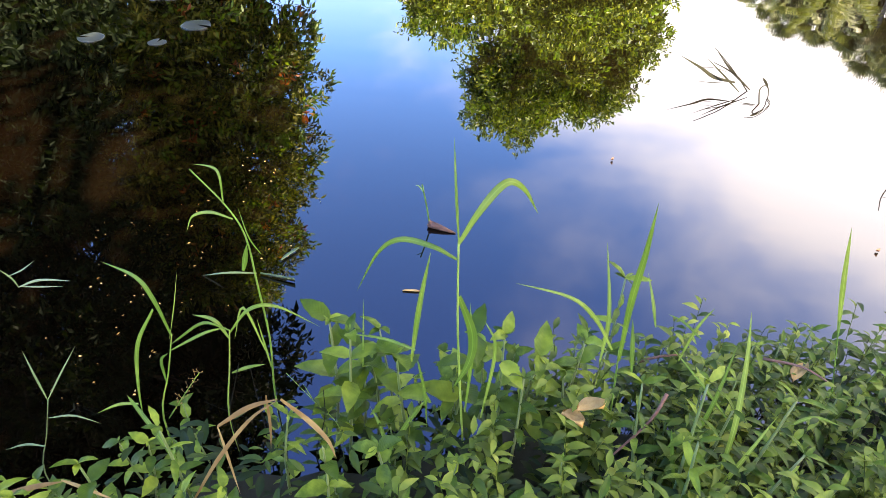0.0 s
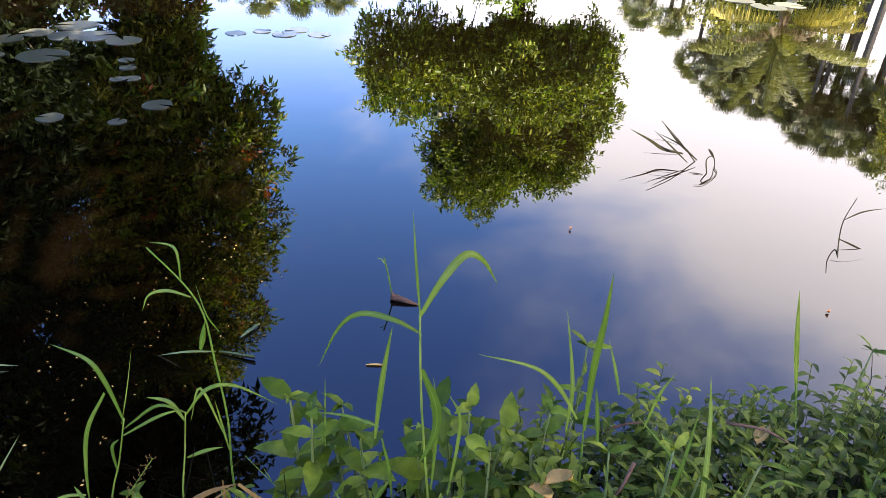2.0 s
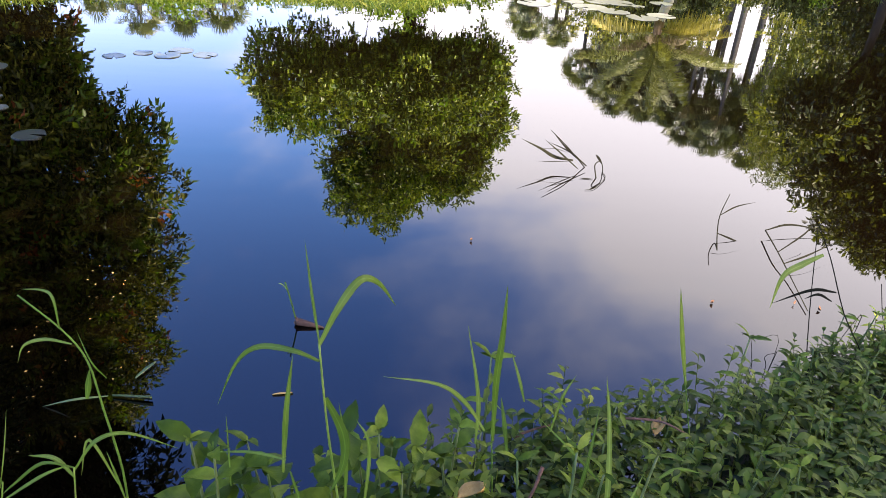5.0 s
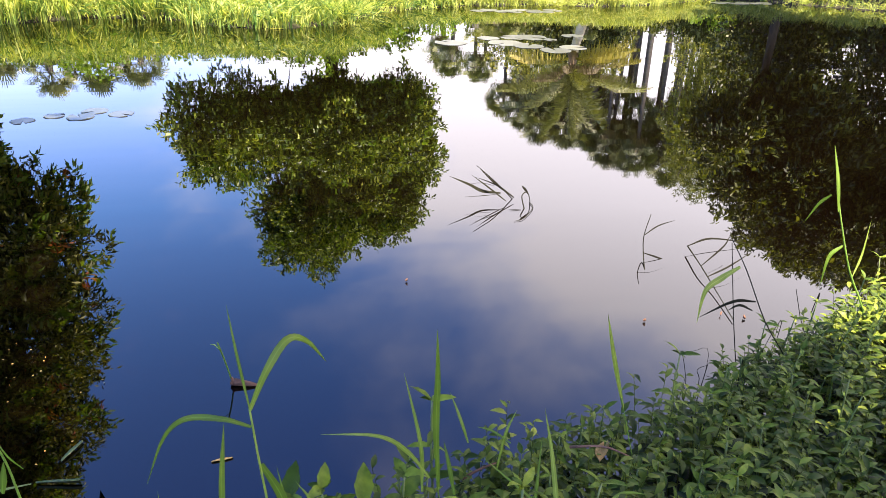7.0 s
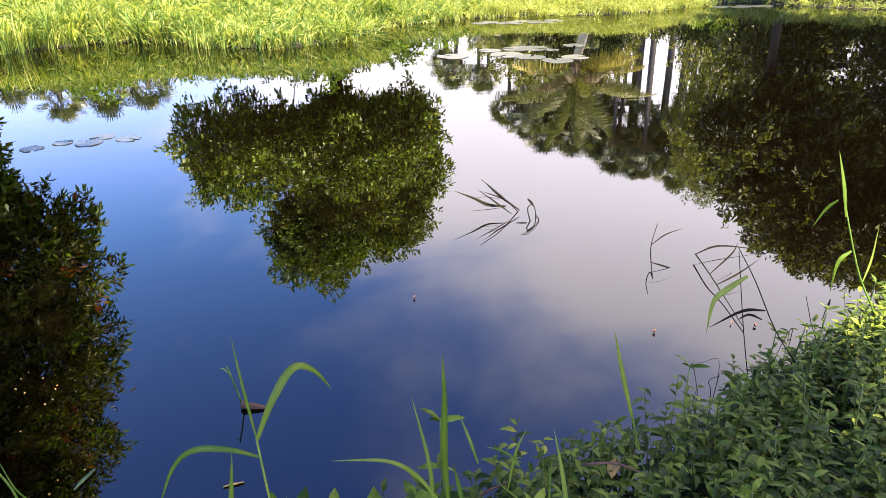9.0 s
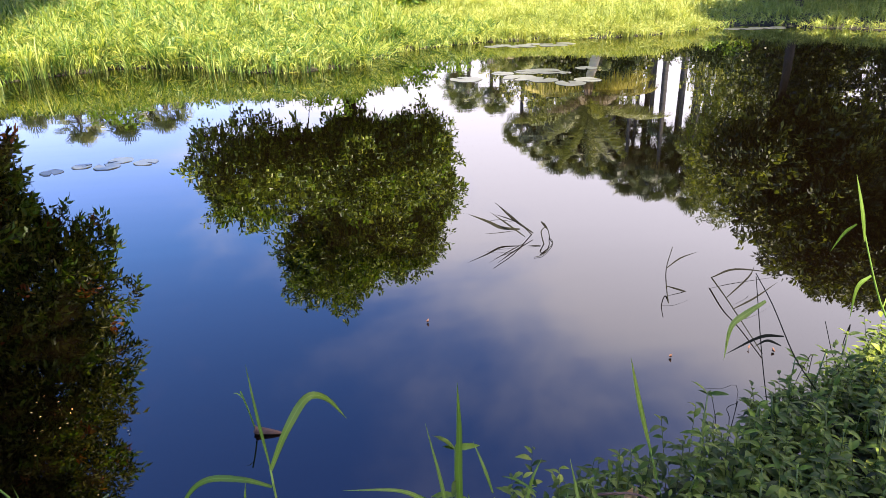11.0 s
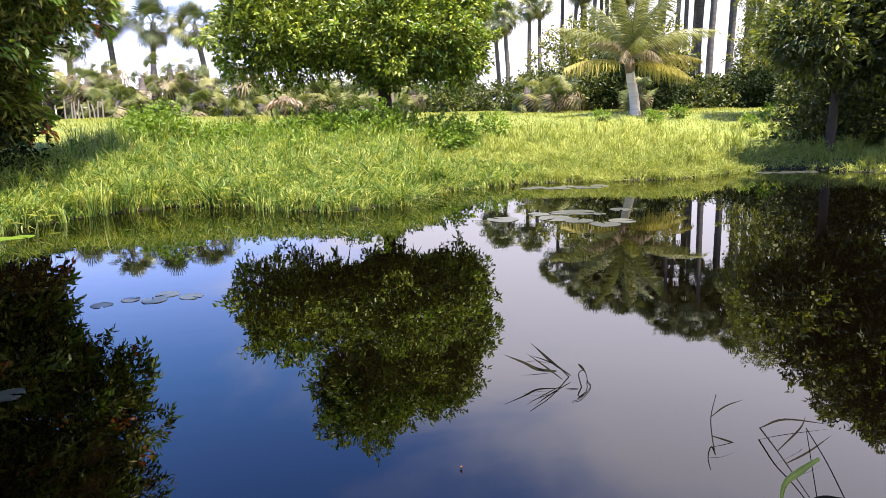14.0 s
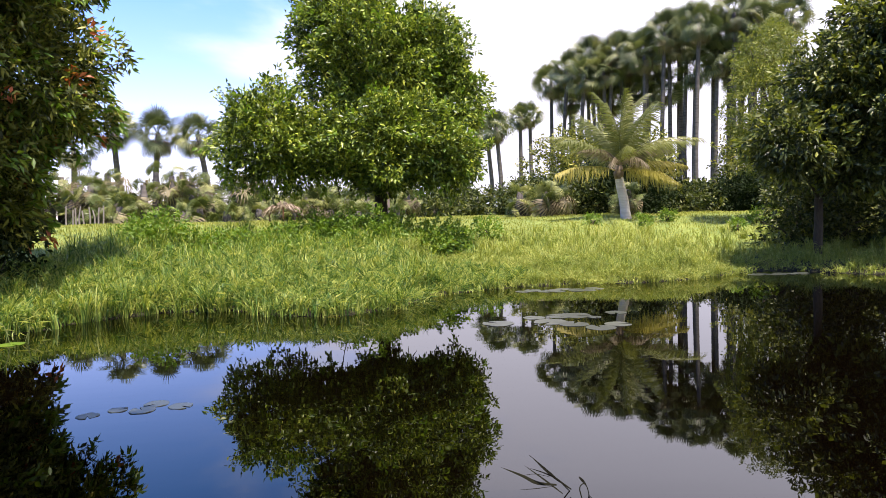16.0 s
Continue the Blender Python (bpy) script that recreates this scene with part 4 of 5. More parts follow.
for n in range(9):
    rnd = random.Random(870 + n)
    x = -12.3 + n * 0.17 + rnd.uniform(-0.06, 0.06)
    own = thing("fence_post", "thin weathered wooden fence post", "post", on_ground(x, 28.6 + rnd.uniform(-0.2, 0.2)), group="posts of an old fence")
    part("post", mesh_of("post", *tube([(0, 0, -0.2), (rnd.uniform(-0.03, 0.03), 0, 0.35), (rnd.uniform(-0.08, 0.08), 0, 0.62 + 0.25 * rnd.random())], [0.035, 0.032, 0.028], 7), PALEWOOD), own)


def lean_to(where):
    own = thing("thatch_shelter", "low collapsed shelter of grey dry thatch", "shelter", where)
    rng = np.random.default_rng(4)
    n = 700
    at = np.column_stack([rng.uniform(-0.6, 0.6, n), rng.uniform(-0.4, 0.3, n), np.zeros(n)])
    at[:, 2] = 0.8 - 0.4 * np.abs(at[:, 0]) + rng.normal(size=n) * 0.05
    way = unit(np.column_stack([np.sign(at[:, 0]) * 0.6 + rng.normal(size=n) * 0.2, rng.normal(size=n) * 0.5 - 0.3, np.full(n, -0.55)]))
    part("thatch", leaf_cloud("thatch", at, way, 0.34, 0.04, THATCH, rng), own, "", "stuff")
    for x in (-0.55, 0.0, 0.55):
        part("stake", mesh_of("stake", *tube([(x, 0, -0.1), (x, 0, 0.65)], [0.04, 0.035], 6), DEADWOOD), own)


lean_to(on_ground(-3.38, 27.0))
own = thing("shed", "small pale plastered shed half hidden behind the mango tree", "shed", on_ground(0.725, 27.0))
bm = bmesh.new()
bmesh.ops.create_cube(bm, size=1.0, matrix=Matrix.Translation((0, 0, 0.6)) @ Matrix.Diagonal((0.34, 0.5, 1.2, 1)))
bmesh.ops.bevel(bm, geom=bm.edges[:], offset=0.02, segments=2, affect="EDGES")
me = bpy.data.meshes.new("wall")
bm.to_mesh(me)
me.materials.append(PLASTER)
part("wall", me, own)
bm = bmesh.new()
bmesh.ops.create_cone(bm, cap_ends=True, segments=4, radius1=0.36, radius2=0.08, depth=0.3, matrix=Matrix.Translation((0, 0, 1.35)) @ Matrix.Rotation(radians(45), 4, "Z"))
me = bpy.data.meshes.new("roof")
bm.to_mesh(me)
me.materials.append(THATCH)
part("roof", me, own)


def far_woods():
    rng = np.random.default_rng(3)
    a = rng.uniform(0, math.tau, 60000)
    r = rng.uniform(95, 125, 60000)
    x, y = r * np.sin(a), 10 + r * np.cos(a)
    top = 3.0 + 2.5 * np.sin(a * 23) * np.sin(a * 7.3) + 1.5 * np.sin(a * 61)
    at = np.column_stack([x, y, 1.0 + np.abs(top) * rng.random(60000) ** 0.7])
    way = unit(rng.normal(size=(60000, 3)))
    tagged(new("far_woods", leaf_cloud("far_woods", at, way, 1.3, 0.8, BUSHLEAF, rng)), "low line of distant trees round the land", "woods", kind="stuff")


far_woods()


# ---- lily pads ----
def pad_mesh(seed):
    """A round floating leaf with a notch, a low wavy rim and a thin edge."""
    rnd = random.Random(seed)
    v, f = [(0, 0, 0.002)], []
    n = 30
    for ring, (r, z) in enumerate(((0.45, 0.002), (0.85, 0.002), (1.0, 0.002), (1.0, -0.004))):
        for k in range(n):
            a = radians(10 + 340 * k / (n - 1))
            w = 1 + 0.03 * math.sin(3 * a + seed) + 0.02 * math.sin(7 * a)
            v.append((r * w * math.cos(a), r * w * math.sin(a), z + (0.002 * math.sin(4 * a + seed) if ring in (2, 3) else 0.0)))
    for k in range(n - 1):
        f.append((0, 1 + k, 2 + k))
        for ring in range(3):
            i = 1 + ring * n + k
            f.append((i, i + n, i + n + 1, i + 1))
    return mesh_of("pad", v, f, PAD)


PADS = [pad_mesh(k) for k in range(4)]
GREENPADS = [me.copy() for me in PADS]
for me in GREENPADS:
    me.materials[0] = LIMELEAF


def lily(xy, radius, seed, group="lily pads on the pond", meshes=None, label="round notched lily pad lying flat on the water"):
    own = tagged(new("lily_pad", (meshes or PADS)[seed % 4]), label, "lily pad", group)
    own.location, own.rotation_euler, own.scale = (*xy, 0.001 + 0.001 * (seed % 3)), (0, 0, seed * 1.7), (radius, radius, 1)


NEAR_PADS = [((-3.231, 4.405), 0.17), ((-3.741, 4.750), 0.12), ((-3.491, 5.270), 0.16), ((-3.372, 4.952), 0.15), ((-3.189, 4.999), 0.16), ((-2.915, 4.924), 0.13), ((-3.645, 4.974), 0.12),
             ((-2.639, 4.442), 0.055), ((-2.542, 4.280), 0.055), ((-2.482, 4.031), 0.05), ((-2.401, 4.062), 0.055), ((-2.015, 3.625), 0.085), ((-2.099, 3.319), 0.05), ((-2.475, 3.296), 0.07), ((-3.591, 4.303), 0.12)]
for n, (xy, r) in enumerate(NEAR_PADS):
    lily(xy, r, n, "lily pads in the dark water")
for n, (xy, r) in enumerate([((-2.204, 5.388), 0.085), ((-2.021, 5.516), 0.075), ((-1.820, 5.468), 0.1), ((-1.761, 5.647), 0.1), ((-1.540, 5.541), 0.095)]):
    lily(xy, r, n + 3, "row of five small lily pads")
for n, (xy, r) in enumerate([((1.779, 8.941), 0.22), ((2.524, 8.916), 0.24), ((3.025, 9.391), 0.24), ((2.769, 8.658), 0.2), ((2.785, 9.393), 0.2), ((3.698, 9.518), 0.16), ((3.341, 8.523), 0.18), ((3.028, 8.314), 0.2), ((2.383, 9.323), 0.16), ((3.242, 9.169), 0.1)]):
    lily(xy, r, n + 5, "broad lily pads before the far bank")
for n in range(12):
    lily((3.0 + 0.14 * n + 0.1 * math.sin(n * 2.1), 12.55 + 0.16 * math.sin(n * 1.3)), 0.16, n, "lily pads along the far bank")
for n in range(8):
    lily((8.9 + 0.17 * n, 14.25 + 0.14 * math.sin(n * 1.9)), 0.17, n, "lily pads along the far bank")
for n in range(6):
    lily((-5.15 + 0.12 * n + 0.05 * math.sin(n * 3.0), 8.6 + 0.3 * math.sin(n * 1.7)), 0.15, n + 2, "lily pads by the shaded bank", GREENPADS, "round yellow-green lily pad crowded against the shaded bank")


# ---- grass and reeds that stand singly ----
def ribbon(points, width, fold=0.25, steps=5, face=(0.05, 0.8, -0.6), into=None):
    """A long leaf through the points: two strips folded along the midrib, drawn out to a tip."""
    verts, faces = into if into else ([], [])
    line = curve_points(points, steps)
    n = len(line)
    first = len(verts)
    for k, q in enumerate(line):
        way = (line[min(k + 1, n - 1)] - line[max(k - 1, 0)]).normalized()
        side = way.cross(Vector(face)).normalized()
        t = k / (n - 1)
        half = width * 0.5 * (min(1.0, 0.45 + 1.6 * t) * (1 - max(0.0, (t - 0.35) / 0.65) ** 1.8) + 0.03)
        up = side.cross(way) * half * fold
        verts.extend([q - side * half + up, q, q + side * half + up])
    for k in range(n - 1):
        i = first + 3 * k
        faces.append((i, i + 1, i + 4, i + 3))
        faces.append((i + 1, i + 2, i + 5, i + 4))
    return verts, faces


def rooted(points):
    """The foot of a stem carried straight down to the ground."""
    x, y, z = points[0]
    low = min(float(ground_height(x, y)), z) - 0.03
    return [(x, y + 0.01, low)] + list(points) if z > low + 0.02 else list(points)


def grass_plant(label, stem, leaves, mat=BLADE, radius=0.003, name="grass_plant", group="grasses at the water's edge", root=True, category="grass"):
    own = thing(name, label, category, group=group)
    if stem:
        line = curve_points(rooted(stem) if root else stem, 4)
        part("stem", smooth(mesh_of("stem", *tube(line, tapered(len(line), radius * 0.8, radius * 0.45), 6), mat)), own)
    for points, width, *other in leaves:
        me = smooth(mesh_of("blade", *ribbon(points, width * (0.6 if mat is STRAW else 0.8)), other[0] if other else mat))
        me.attributes.new("across", "FLOAT", "POINT").data.foreach_set("value", [0.0 if k % 3 == 1 else 1.0 for k in range(len(me.vertices))])
        part("blade", me, own)
    return own


grass_plant("tall green grass stem with long arching blades", [(-0.073, 0.93, -0.01), (-0.105, 0.9, 0.425), (-0.113, 0.885, 0.584), (-0.118, 0.88, 0.723)],
            [([(-0.118, 0.88, 0.723), (-0.087, 0.88, 0.794), (-0.053, 0.9, 0.836), (-0.024, 0.92, 0.817), (0.004, 0.93, 0.767)], 0.016),
             ([(-0.117, 0.88, 0.719), (-0.129, 0.9, 0.809), (-0.14, 0.93, 0.889)], 0.006),
             ([(-0.119, 0.88, 0.69), (-0.161, 0.88, 0.711), (-0.22, 0.9, 0.702), (-0.265, 0.92, 0.65), (-0.309, 0.93, 0.545)], 0.012),
             ([(-0.112, 0.885, 0.605), (-0.083, 0.88, 0.525), (-0.083, 0.87, 0.461), (-0.111, 0.86, 0.387)], 0.022),
             ([(-0.085, 0.9, 0.275), (-0.082, 0.92, 0.44), (-0.096, 0.95, 0.536)], 0.009),
             ([(-0.051, 0.9, 0.265), (-0.038, 0.92, 0.448), (-0.064, 0.94, 0.503)], 0.009)], radius=0.0042)
grass_plant("upright green grass blade among the weeds", None,
            [([(-0.204, 0.93, 0.372), (-0.191, 0.94, 0.521), (-0.174, 0.95, 0.644)], 0.014), ([(-0.196, 0.93, 0.407), (-0.264, 0.95, 0.406), (-0.353, 0.97, 0.385)], 0.008),
             ([(-0.312, 0.95, 0.311), (-0.312, 0.98, 0.479)], 0.005)])
grass_plant("thin bent grass with drooping narrow leaves over the water", [(-0.523, 0.95, 0.172), (-0.512, 0.95, 0.358), (-0.529, 0.97, 0.495), (-0.546, 0.99, 0.592), (-0.58, 1, 0.653), (-0.651, 1.02, 0.714)],
            [([(-0.585, 1, 0.656), (-0.588, 1.01, 0.715), (-0.607, 1.02, 0.725), (-0.649, 1.03, 0.72)], 0.007),
             ([(-0.571, 1, 0.624), (-0.615, 1, 0.634), (-0.668, 1.02, 0.603), (-0.695, 1.03, 0.554)], 0.008),
             ([(-0.56, 0.98, 0.512), (-0.541, 0.98, 0.583)], 0.016), ([(-0.515, 0.98, 0.562), (-0.535, 0.98, 0.601), (-0.557, 1, 0.656)], 0.004),
             ([(-0.527, 0.95, 0.32), (-0.565, 0.96, 0.428), (-0.611, 0.98, 0.308)], 0.008), ([(-0.515, 0.94, 0.28), (-0.533, 0.95, 0.411)], 0.007)], radius=0.0032)
grass_plant("grass stalk with two long leaves bent over the dark water", [(-0.752, 0.86, 0.151), (-0.712, 0.87, 0.298), (-0.685, 0.88, 0.407)],
            [([(-0.687, 0.88, 0.402), (-0.711, 0.89, 0.488), (-0.742, 0.9, 0.532), (-0.822, 0.92, 0.542)], 0.013),
             ([(-0.718, 0.89, 0.46), (-0.771, 0.88, 0.361), (-0.795, 0.87, 0.244), (-0.804, 0.86, 0.135)], 0.013),
             ([(-0.693, 0.88, 0.392), (-0.676, 0.9, 0.471), (-0.663, 0.92, 0.546)], 0.003), ([(-0.697, 0.88, 0.359), (-0.628, 0.9, 0.401), (-0.588, 0.92, 0.406)], 0.008),
             ([(-0.724, 0.87, 0.26), (-0.721, 0.87, 0.331), (-0.699, 0.87, 0.36)], 0.010)], radius=0.0028)
grass_plant("slim grass with spreading green leaves", [(-0.617, 0.9, 0.142), (-0.601, 0.92, 0.284), (-0.588, 0.93, 0.388)],
            [([(-0.592, 0.93, 0.362), (-0.625, 0.94, 0.401), (-0.684, 0.96, 0.387)], 0.012), ([(-0.588, 0.93, 0.388), (-0.643, 0.93, 0.399), (-0.714, 0.94, 0.332), (-0.752, 0.95, 0.29)], 0.008),
             ([(-0.59, 0.93, 0.379), (-0.542, 0.94, 0.446), (-0.49, 0.96, 0.445), (-0.411, 0.98, 0.384)], 0.010), ([(-0.599, 0.92, 0.266), (-0.563, 0.93, 0.281), (-0.527, 0.94, 0.287)], 0.010)], radius=0.003)
grass_plant("pale forked grass stalk over the dark water", [(-0.965, 0.72, 0.089), (-0.934, 0.74, 0.205), (-0.901, 0.75, 0.308)],
            [([(-0.901, 0.75, 0.308), (-0.915, 0.76, 0.364), (-0.938, 0.78, 0.417)], 0.007), ([(-0.9, 0.75, 0.312), (-0.858, 0.76, 0.381), (-0.815, 0.78, 0.451)], 0.005),
             ([(-0.921, 0.75, 0.25), (-0.859, 0.75, 0.272), (-0.801, 0.75, 0.26)], 0.005), ([(-0.94, 0.73, 0.178), (-0.987, 0.73, 0.172), (-1.06, 0.74, 0.121)], 0.006)], HERBSTEM, radius=0.002)
grass_plant("broad green blade arching at the bank", None, [([(-0.608, 0.7, 0.153), (-0.645, 0.72, 0.248), (-0.719, 0.76, 0.32), (-0.737, 0.77, 0.338)], 0.014), ([(-0.747, 0.8, 0.274), (-0.794, 0.8, 0.261), (-0.855, 0.8, 0.218)], 0.008)])
grass_plant("sunlit upright grass blades rising from the weeds", [(0.24, 0.98, 0.046), (0.214, 0.97, 0.313), (0.198, 0.96, 0.454)],
            [([(0.203, 0.96, 0.424), (0.193, 0.95, 0.587), (0.193, 0.945, 0.701), (0.189, 0.94, 0.806)], 0.016), ([(0.177, 1, 0.375), (0.176, 1.02, 0.484), (0.15, 1.08, 0.62)], 0.011),
             ([(0.185, 0.96, 0.452), (0.141, 0.96, 0.526), (0.087, 0.96, 0.571), (-0.016, 0.97, 0.58)], 0.011), ([(0.294, 1.1, 0.398), (0.279, 1.12, 0.45), (0.26, 1.15, 0.502)], 0.009),
             ([(0.245, 1, 0.355), (0.236, 1.02, 0.416), (0.227, 1.04, 0.467)], 0.012), ([(0.364, 1.1, 0.307), (0.385, 1.12, 0.396), (0.413, 1.14, 0.44)], 0.009),
             ([(0.392, 1.1, 0.383), (0.353, 1.12, 0.406), (0.319, 1.13, 0.414)], 0.007)], radius=0.0035)
grass_plant("single tall grass stem with an upright pointed blade", [(0.823, 1.1, -0.071), (0.735, 1.12, 0.192), (0.662, 1.14, 0.445)],
            [([(0.672, 1.14, 0.414), (0.633, 1.15, 0.555), (0.606, 1.16, 0.665)], 0.014)], radius=0.0028)
grass_plant("bright green grass blades crossing in the weeds", None,
            [([(0.431, 0.86, 0.195), (0.435, 0.9, 0.345), (0.432, 0.96, 0.47), (0.421, 1, 0.559)], 0.014), ([(0.42, 0.84, 0.194), (0.453, 0.86, 0.297), (0.498, 0.9, 0.402)], 0.012),
             ([(0.378, 0.92, 0.249), (0.402, 0.95, 0.361), (0.422, 1, 0.481)], 0.011), ([(0.358, 0.86, 0.175), (0.333, 0.88, 0.275), (0.323, 0.9, 0.318)], 0.010),
             ([(0.437, 0.95, 0.316), (0.387, 0.97, 0.368), (0.306, 1.02, 0.43)], 0.008), ([(0.413, 0.85, 0.206), (0.471, 0.86, 0.236), (0.555, 0.87, 0.211)], 0.012),
             ([(-0.235, 0.86, 0.157), (-0.202, 0.88, 0.236), (-0.165, 0.9, 0.302)], 0.014), ([(-0.236, 0.86, 0.116), (-0.258, 0.88, 0.204), (-0.286, 0.9, 0.248)], 0.012),
             ([(-0.19, 0.93, 0.375), (-0.172, 0.92, 0.286), (-0.163, 0.9, 0.2)], 0.009), ([(0.544, 0.95, 0.306), (0.606, 0.97, 0.331), (0.672, 0.98, 0.307)], 0.010)])
grass_plant("narrow leaves of grass growing out of the dark water", None,
            [([(-1.26, 1.12, 0.23), (-1.19, 1.12, 0.265), (-1.1, 1.12, 0.277)], 0.008), ([(-1.28, 1.12, 0.261), (-1.24, 1.13, 0.281), (-1.2, 1.14, 0.311)], 0.005), ([(-1.26, 1.12, 0.226), (-1.27, 1.12, 0.258), (-1.3, 1.12, 0.286)], 0.007), ([(-1.26, 1.12, 0.232), (-1.2, 1.12, 0.241), (-1.13, 1.12, 0.254)], 0.005)], HERBSTEM)
grass_plant("pale thin grass standing in the shallows by the shaded bank", None,
            [([(x, 8.8 + dy, -0.03), (x + lean * 0.5, 8.8 + dy, h * 0.7), (x + lean, 8.75 + dy, h * drop)], 0.014)
             for x, dy, h, lean, drop in ((-4.62, 0.1, 0.30, 0.10, 1.0), (-4.5, 0.0, 0.34, -0.14, 0.9), (-4.42, 0.15, 0.26, 0.16, 0.7), (-4.32, 0.05, 0.32, 0.05, 1.0), (-4.22, 0.2, 0.22, 0.15, 0.6), (-4.75, 0.1, 0.24, -0.1, 0.8))], HERBSTEM, root=False)
grass_plant("dry bent straw-coloured leaves hanging at the water's edge", None,
            [([(-0.582, 0.66, 0.184), (-0.517, 0.68, 0.311), (-0.449, 0.7, 0.417), (-0.398, 0.72, 0.46)], 0.013), ([(-0.512, 0.7, 0.386), (-0.45, 0.71, 0.44), (-0.395, 0.72, 0.464)], 0.016),
             ([(-0.393, 0.72, 0.463), (-0.348, 0.72, 0.415), (-0.312, 0.71, 0.381), (-0.295, 0.7, 0.345)], 0.017), ([(-0.512, 0.7, 0.386), (-0.494, 0.68, 0.317), (-0.475, 0.66, 0.244)], 0.010),
             ([(-0.983, 0.62, 0.152), (-0.874, 0.62, 0.218), (-0.8, 0.62, 0.257)], 0.018), ([(-0.804, 0.62, 0.26), (-0.749, 0.61, 0.263), (-0.674, 0.6, 0.255)], 0.013),
             ([(-0.43, 0.74, 0.442), (-0.427, 0.73, 0.375), (-0.429, 0.72, 0.312)], 0.010)], STRAW, name="dry_grass")
grass_plant("tall green reed with a few hanging leaves", [(1.87, 1.7, 0.19), (1.79, 1.75, 0.372), (1.75, 1.8, 0.523), (1.74, 1.85, 0.627)],
            [([(1.74, 1.82, 0.567), (1.72, 1.84, 0.672), (1.7, 1.88, 0.787)], 0.018), ([(1.71, 1.84, 0.624), (1.69, 1.86, 0.584), (1.67, 1.88, 0.508)], 0.014),
             ([(1.76, 1.78, 0.457), (1.72, 1.78, 0.416), (1.72, 1.78, 0.293)], 0.018), ([(1.81, 1.75, 0.349), (1.85, 1.78, 0.419), (1.86, 1.8, 0.538)], 0.01)], radius=0.005, name="reed")
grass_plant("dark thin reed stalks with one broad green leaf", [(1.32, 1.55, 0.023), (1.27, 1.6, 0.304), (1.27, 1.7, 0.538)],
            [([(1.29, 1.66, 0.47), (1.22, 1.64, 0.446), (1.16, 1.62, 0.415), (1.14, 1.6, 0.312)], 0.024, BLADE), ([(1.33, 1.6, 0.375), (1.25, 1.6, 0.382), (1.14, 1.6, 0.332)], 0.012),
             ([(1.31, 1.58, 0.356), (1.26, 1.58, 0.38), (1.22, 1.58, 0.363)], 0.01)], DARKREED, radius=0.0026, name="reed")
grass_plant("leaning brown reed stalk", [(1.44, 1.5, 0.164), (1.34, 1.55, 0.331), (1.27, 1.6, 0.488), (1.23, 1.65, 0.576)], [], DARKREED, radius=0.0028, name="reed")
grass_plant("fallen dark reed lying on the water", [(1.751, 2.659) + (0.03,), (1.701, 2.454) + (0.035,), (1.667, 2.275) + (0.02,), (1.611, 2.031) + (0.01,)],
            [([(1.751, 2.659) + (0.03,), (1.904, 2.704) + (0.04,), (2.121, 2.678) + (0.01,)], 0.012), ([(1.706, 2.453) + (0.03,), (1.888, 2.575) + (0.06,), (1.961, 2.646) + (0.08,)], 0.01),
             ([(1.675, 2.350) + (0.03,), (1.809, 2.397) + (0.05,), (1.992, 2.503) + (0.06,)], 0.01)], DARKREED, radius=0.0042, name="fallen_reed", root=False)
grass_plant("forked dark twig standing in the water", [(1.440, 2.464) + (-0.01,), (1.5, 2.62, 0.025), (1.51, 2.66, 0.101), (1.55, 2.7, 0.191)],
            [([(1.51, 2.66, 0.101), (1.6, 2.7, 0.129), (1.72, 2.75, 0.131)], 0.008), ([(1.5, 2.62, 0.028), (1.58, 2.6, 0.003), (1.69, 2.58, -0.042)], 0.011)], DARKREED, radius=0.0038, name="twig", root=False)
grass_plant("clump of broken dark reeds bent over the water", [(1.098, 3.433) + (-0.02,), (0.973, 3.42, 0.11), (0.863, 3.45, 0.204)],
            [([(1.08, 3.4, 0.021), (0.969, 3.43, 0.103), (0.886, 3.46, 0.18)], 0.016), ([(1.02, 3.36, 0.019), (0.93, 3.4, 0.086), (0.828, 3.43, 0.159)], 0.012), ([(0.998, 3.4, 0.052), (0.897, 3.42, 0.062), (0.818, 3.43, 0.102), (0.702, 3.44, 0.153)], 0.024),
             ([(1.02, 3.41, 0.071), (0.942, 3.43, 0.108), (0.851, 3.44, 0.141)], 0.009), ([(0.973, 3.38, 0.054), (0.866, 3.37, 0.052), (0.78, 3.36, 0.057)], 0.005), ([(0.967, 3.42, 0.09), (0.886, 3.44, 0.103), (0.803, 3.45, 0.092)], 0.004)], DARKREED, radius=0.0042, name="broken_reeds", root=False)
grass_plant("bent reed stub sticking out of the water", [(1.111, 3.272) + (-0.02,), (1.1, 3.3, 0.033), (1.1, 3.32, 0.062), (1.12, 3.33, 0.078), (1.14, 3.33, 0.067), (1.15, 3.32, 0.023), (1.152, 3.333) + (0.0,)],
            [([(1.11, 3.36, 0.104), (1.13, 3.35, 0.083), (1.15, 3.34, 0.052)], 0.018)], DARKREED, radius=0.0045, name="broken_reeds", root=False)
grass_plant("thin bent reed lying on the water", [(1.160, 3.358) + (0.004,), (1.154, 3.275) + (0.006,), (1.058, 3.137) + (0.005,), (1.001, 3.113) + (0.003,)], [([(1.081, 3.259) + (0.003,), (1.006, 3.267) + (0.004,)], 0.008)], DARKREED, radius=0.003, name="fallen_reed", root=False)
